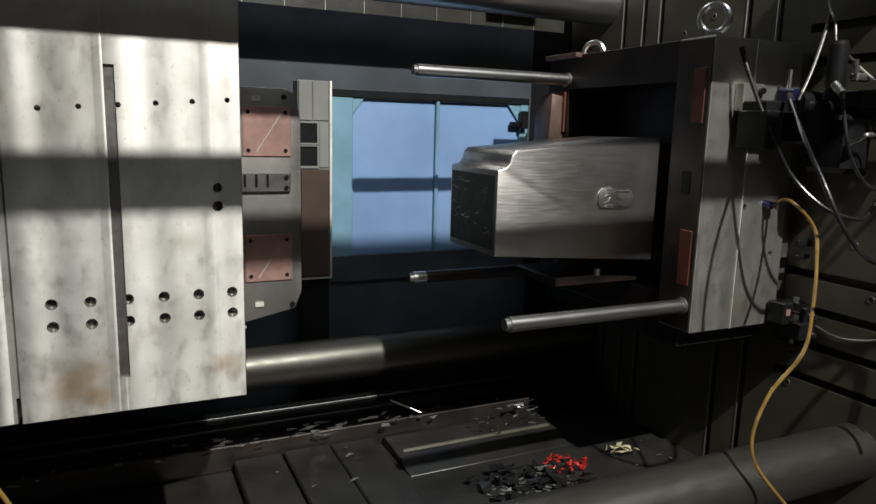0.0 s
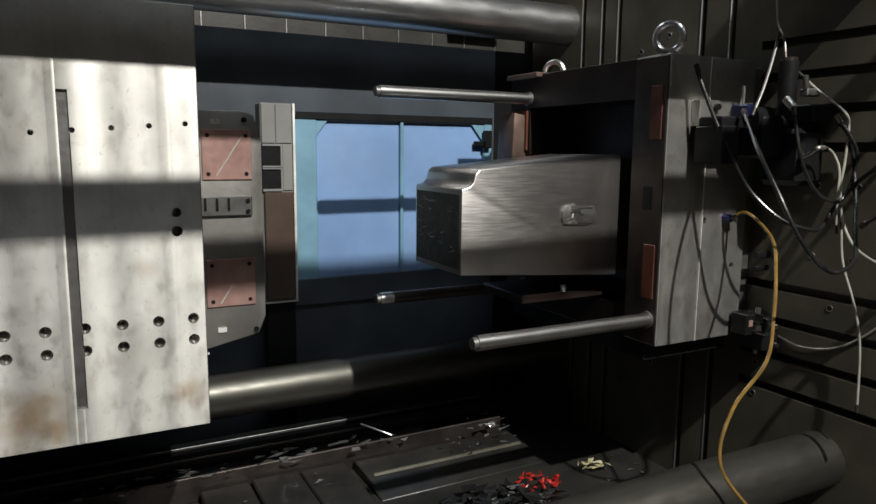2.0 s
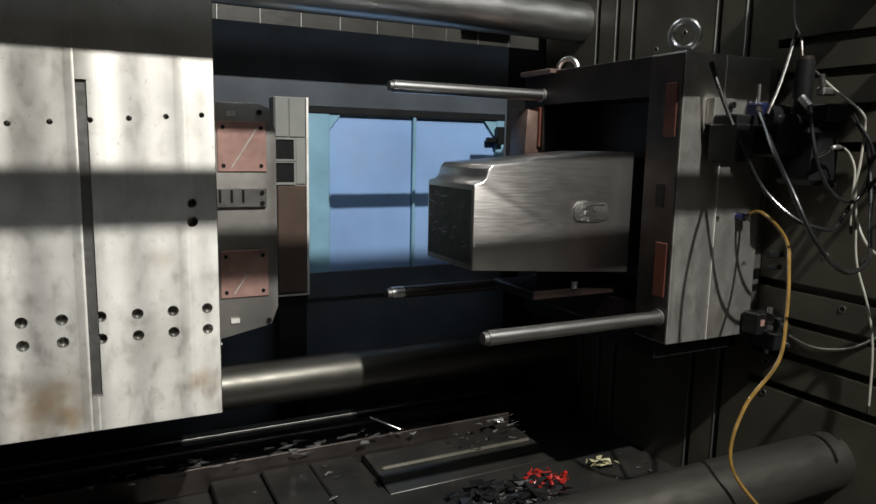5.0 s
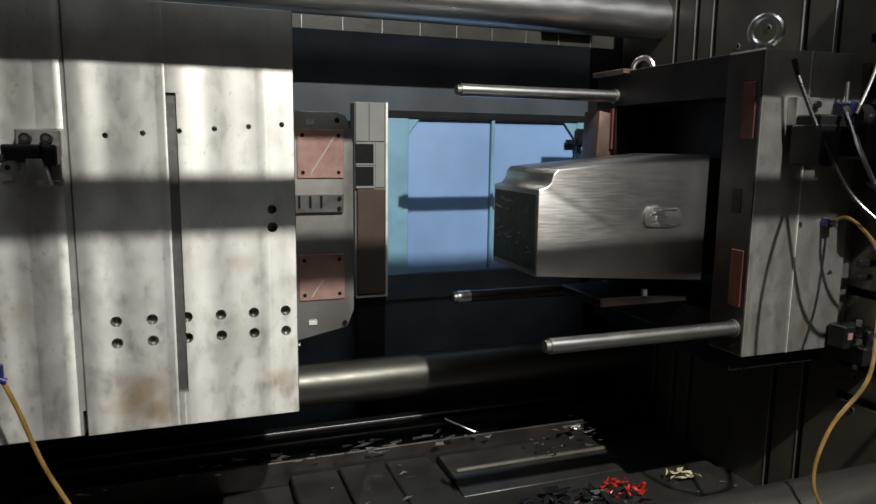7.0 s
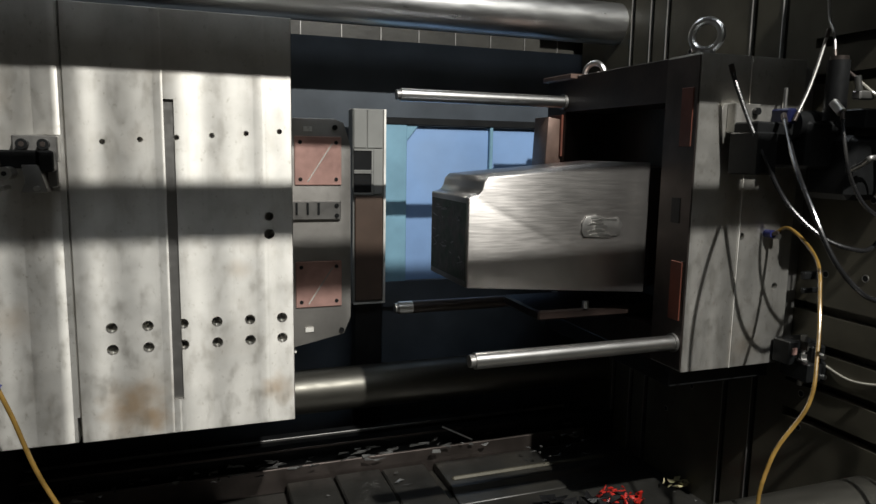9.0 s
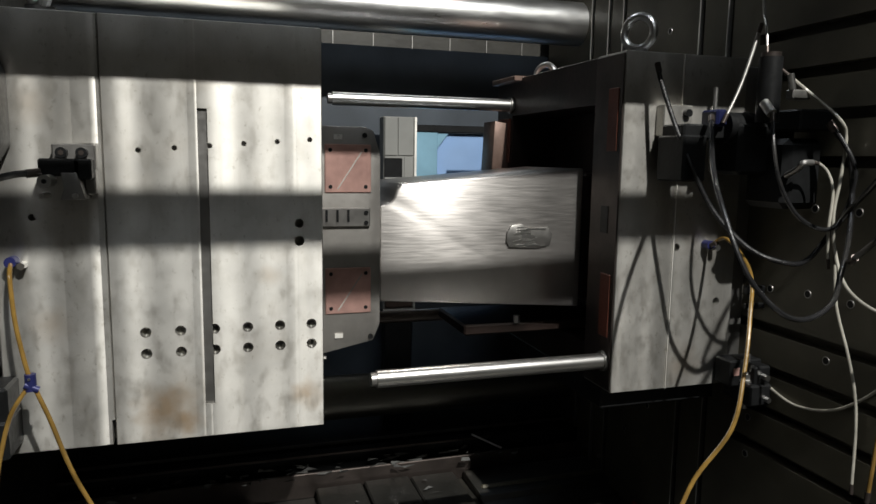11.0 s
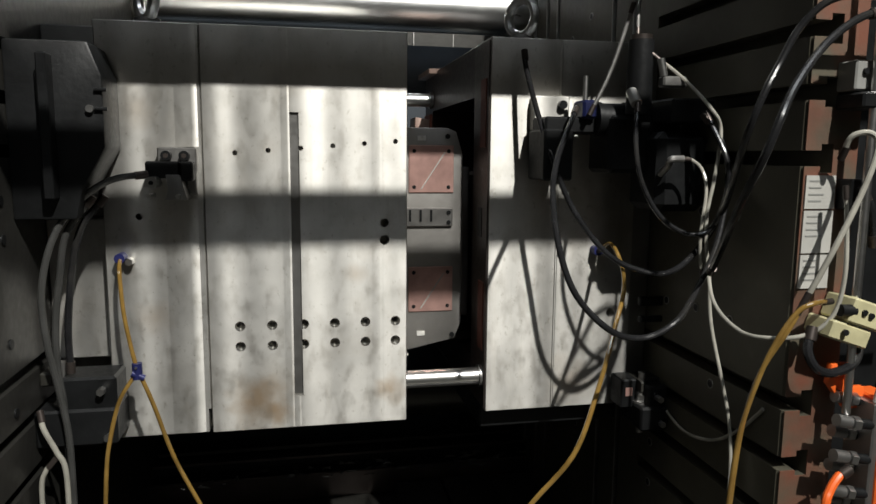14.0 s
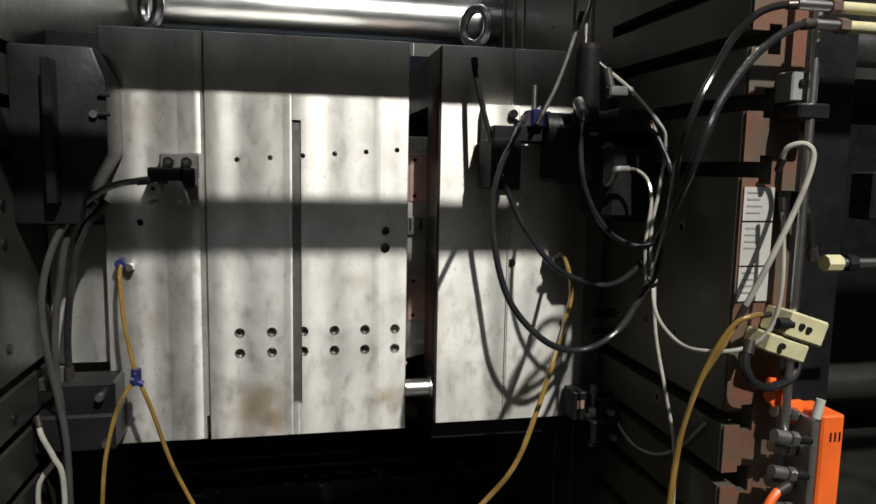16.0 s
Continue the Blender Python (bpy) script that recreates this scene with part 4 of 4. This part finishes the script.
moved_hose("pale hose bent over at the platen edge", [(0.522, -0.60, 1.70), (0.522, -0.62, 1.739), (0.545, -0.64, 1.746), (0.554, -0.65, 1.719), (0.529, -0.65, 1.638), (0.484, -0.64, 1.523), (0.449, -0.62, 1.425)], 0.0055, WHITE_HOSE)
moved_hose("amber plastic hose falling past the platen edge", [(0.517, -0.61, 1.425), (0.465, -0.63, 1.427), (0.433, -0.62, 1.404), (0.4, -0.6, 1.324), (0.374, -0.58, 1.206), (0.363, -0.57, 1.111), (0.355, -0.56, 0.90)], 0.005, YELLOW_HOSE)
moved_hose("amber plastic hose beside the falling one", [(0.449, -0.62, 1.425), (0.424, -0.615, 1.372), (0.394, -0.59, 1.29), (0.378, -0.575, 1.206), (0.37, -0.565, 1.111), (0.362, -0.555, 0.90)], 0.005, YELLOW_HOSE)
arch = moved_hose("black rubber hose arching over the platen to a brass union", [(0.36, -0.45, 1.46), (0.31, -0.56, 1.53), (0.274, -0.66, 1.62), (0.27, -0.72, 1.70), (0.286, -0.73, 1.759), (0.317, -0.712, 1.805), (0.358, -0.695, 1.852), (0.403, -0.681, 1.895), (0.449, -0.673, 1.928), (0.49, -0.667, 1.948), (0.52, -0.662, 1.953)], 0.0072, RUBBER)
for ob, x, y, z in ((arch, 0.505, -0.66, 1.953), (sag, 0.49, -0.655, 1.986)):
    part("crimp", rods(((x, y, z), (x + 0.068, y, z), 0.0095), sides=18), POLISHED, ob, "bright crimped sleeve")
    part("union", rods(((x + 0.066, y, z), (x + 0.085, y, z), 0.0145), sides=6), TAN, ob, "brass union nut")
    part("stub", rods(((x + 0.084, y, z), (x + 0.20, y, z), 0.0105), sides=18), CREAM, ob, "dull brass pipe stub")
drip_hose = moved_hose("amber cooling hose hanging from the core half", [(0.3, -0.022, 1.449), (0.309, -0.083, 1.472), (0.282, -0.214, 1.4), (0.225, -0.289, 1.296), (0.161, -0.352, 1.17), (0.09, -0.401, 1.049), (-0.022, -0.397, 0.911), (-0.092, -0.44, 0.76), (0.021, -0.514, 0.599), (0.122, -0.523, 0.456), (0.222, -0.53, 0.312)], 0.0056, YELLOW_HOSE)
moved_hose("thin pale cable above the cylinder", [(0.30, -0.19, 1.98), (0.31, -0.17, 2.05), (0.34, -0.12, 2.12), (0.34, -0.1, 2.3)], 0.0042, STEEL_DULL, "cable")
moved_hose("grey hose rising behind the cylinder", [(0.20, -0.16, 1.80), (0.24, -0.16, 1.88), (0.27, -0.16, 1.96), (0.30, -0.16, 2.06)], 0.005, STEEL_DULL)

fit = on_platen(thing("water_fitting", "blue and chrome water fitting on the core half", "fitting", at=(OPEN, 0, 0)))
part("collar", rods(((0.30, 0.01, 1.448), (0.30, -0.022, 1.448), 0.013), sides=18), BLUE_RING, fit)
part("nut", rods(((0.322, 0.01, 1.44), (0.322, -0.026, 1.44), 0.010), sides=6), POLISHED, fit)

post = on_platen(thing("guide_post", "bright steel guide post along the platen edge", "post", at=(OPEN, 0, 0)))
part("rod", rods(((0.565, -0.62, 1.2), (0.565, -0.62, 2.3), 0.008), sides=16), POLISHED, post)
part("holder", boxes(((0.533, -0.606, 1.826), (0.590, -0.557, 1.882)), bevel=0.003), GREY, post, "grey rod holder")
part("foot_block", boxes(((0.533, -0.63, 1.792), (0.60, -0.557, 1.822)), bevel=0.004), BLACK, post)
for x, z in ((0.552, 1.861), (0.574, 1.838)):
    part("screw", rods(((x, -0.612, z), (x, -0.604, z), 0.006), sides=14), BLACK, post)
part("lower_holder", boxes(((0.552, -0.60, 1.60), (0.592, -0.557, 1.66)), bevel=0.003), BLACK, post)

valve = on_platen(thing("cream_valve", "yellowed plastic valve unit tilted on the platen edge", "valve", at=(OPEN, 0, 0)))
tilt = pose(0.565, -0.61, 1.385, 0, 18, 0)
for nm, lo, hi in (("body", (-0.03, -0.03, -0.005), (0.055, 0.05, 0.045)), ("lower_body", (-0.055, -0.025, -0.045), (0.035, 0.05, -0.008))):
    bm = boxes((lo, hi), bevel=0.004)
    bmesh.ops.transform(bm, matrix=tilt, verts=bm.verts)
    part(nm, bm, CREAM, valve)
for dx, dz in ((-0.005, 0.022), (0.012, 0.02), (-0.03, -0.025)):
    bm = rods(((dx, -0.034, dz), (dx, -0.028, dz), 0.006), sides=12)
    bmesh.ops.transform(bm, matrix=tilt, verts=bm.verts)
    part("port", bm, BLACK, valve)
bm = rods(((-0.05, -0.02, 0.012), (-0.02, -0.02, 0.02), 0.012), sides=16)
bmesh.ops.transform(bm, matrix=tilt, verts=bm.verts)
part("coil", bm, BLACK, valve)
moved_hose("black rubber loop below the cream valve", [(0.49, -0.60, 1.37), (0.475, -0.61, 1.33), (0.49, -0.62, 1.295), (0.53, -0.62, 1.285), (0.575, -0.62, 1.305), (0.60, -0.60, 1.35)], 0.009, RUBBER)
moved_hose("black hose curling from the rod holder", [(0.575, -0.60, 1.64), (0.60, -0.60, 1.60), (0.63, -0.58, 1.53)], 0.008, RUBBER)

man = on_platen(thing("orange_manifold", "orange painted water manifold with brass couplings", "manifold", at=(OPEN, 0, 0)))
part("block", boxes(((0.642, -0.65, 0.80), (0.692, -0.56, 1.232)), bevel=0.004), ORANGE, man)
part("side_plate", boxes(((0.626, -0.645, 0.80), (0.6415, -0.57, 1.225)), bevel=0.003), STEEL_DULL, man)
bm = bmesh.new()
prism(bm, [(0.555, 1.255), (0.60, 1.20), (0.64, 1.20), (0.64, 1.245), (0.605, 1.245), (0.605, 1.295), (0.56, 1.295)], "y", -0.60, -0.585, 0.002)
part("hook", bm, ORANGE, man, "bent orange hook plate")
for k in range(8):
    z = 1.215 - 0.036 * k
    x0, y = (0.553, -0.635) if k % 2 else (0.575, -0.60)
    c = part("coupling", rods(((x0, y, z + 0.014), (0.63, y, z), 0.010), sides=14), BLACK, man, "stained steel hose coupling")
    part("sleeve", rods(((x0 - 0.004, y, z + 0.015), (x0 + 0.026, y, z + 0.0085), 0.0125), sides=16), STEEL_DULL, c)
    part("hex", rods(((x0 + 0.03, y, z + 0.0075), (x0 + 0.045, y, z + 0.004), 0.0145), sides=6), POLISHED, c)
part("tap", rods(((0.634, -0.64, 1.225), (0.642, -0.64, 1.262), 0.009), sides=12), WHITE, man)
for k in range(3):
    part("mark", boxes(((0.66 + 0.01 * k, -0.6515, 1.18), (0.663 + 0.01 * k, -0.65, 1.198))), BLACK, man)
for child in man.children:
    child.location.x -= 0.018
moved_hose("orange hose leaving the manifold", [(0.56, -0.645, 1.093), (0.535, -0.65, 1.085), (0.512, -0.655, 1.058), (0.50, -0.66, 1.02), (0.49, -0.66, 0.85)], 0.0085, ORANGE)
plug = on_platen(thing("steel_pipe", "bright steel pipe with brass unions beside the platen", "pipe", at=(OPEN, 0, 0)))
part("pipe", rods(((0.68, -0.57, 1.517), (0.93, -0.57, 1.517), 0.010), sides=18), POLISHED, plug)
part("union", rods(((0.665, -0.57, 1.517), (0.70, -0.57, 1.517), 0.017), sides=8), CREAM, plug)
part("union", rods(((0.715, -0.57, 1.517), (0.735, -0.57, 1.517), 0.017), sides=8), BLACK, plug)
sw = on_platen(thing("end_switch", "small black end switch on the platen side", "switch", at=(OPEN, 0, 0)))
part("housing", boxes(((0.735, -0.60, 1.605), (0.80, -0.54, 1.70)), bevel=0.004), BLACK, sw)
for z in (1.62, 1.68):
    part("screw", rods(((0.79, -0.606, z), (0.79, -0.598, z), 0.006), sides=12), POLISHED, sw)
on_platen(mould_clamp("mould_clamp", "black oily clamp holding the core half", 0.395, 0.475, 0.97, 1.09, -0.12, OPEN))
pin = on_platen(thing("sensor_box", "black sensor box with a pink lit label", "sensor", at=(OPEN, 0, 0)))
part("case", boxes(((0.36, -0.07, 1.02), (0.475, 0.0, 1.10)), bevel=0.004), BLACK, pin)
part("label", boxes(((0.372, -0.0725, 1.055), (0.392, -0.07, 1.078))), COPPER, pin, "small pink label")
bm = tubed([(0.475, -0.06, 1.045), (0.470, -0.13, 1.02), (0.468, -0.22, 1.005), (0.470, -0.33, 1.03), (0.472, -0.42, 1.09), (0.472, -0.50, 1.17)], 0.0042)
part("lead", bm, WHITE_HOSE, pin)
hook = on_platen(thing("cable_hook", "black steel hook bracket in the platen slot", "bracket", at=(OPEN, 0, 0)))
part("arm", boxes(((0.41, -0.06, 1.30), (0.478, -0.04, 1.325)), ((0.41, -0.06, 1.255), (0.478, -0.045, 1.272)), bevel=0.003), BLACK, hook)


# ---- the mould closes ----
def motions():
    rows = [(0, 1.495), (6.4, 1.495), (6.7, 1.482), (7.0, 1.454), (7.5, 1.42), (8, 1.36), (8.5, 1.288), (9, 1.22), (10.25, 1.015), (11.5, 0.728), (12, 0.614),
            (12.5, 0.515), (13, 0.403), (13.5, 0.308), (14, 0.218), (14.5, 0.169), (15, 0.134), (15.5, 0.104), (16, 0.083)]
    for ob in carried:
        if ob is not drip_hose:
            walk(ob, [(t, pose(x, 0, 0)) for t, x in rows])
    # the amber hose sways a little on its fitting as the half closes
    top, swung = Vector((0.3, -0.022, 1.449)), []
    sway = ((0, (1.4, 3.4, -1.5)), (6.4, (1.2, 2.4, -1.8)), (9, (0.5, -3.5, -2.7)), (12, (-0.5, -1.6, -1.1)), (13.5, (0.1, 0.8, 0.3)), (16, (-0.4, 1.0, 0.2)))
    for t, x in rows:
        (t0, a), (t1, b) = next(pair for pair in zip(sway, sway[1:]) if t <= pair[1][0])
        k = (t - t0) / (t1 - t0)
        lean = [p + (q - p) * k for p, q in zip(a, b)]
        shift = top - pose(0, 0, 0, *lean) @ top
        swung.append((t, pose(x + shift.x, shift.y, shift.z, *lean)))
    walk(drip_hose, swung)


motions()
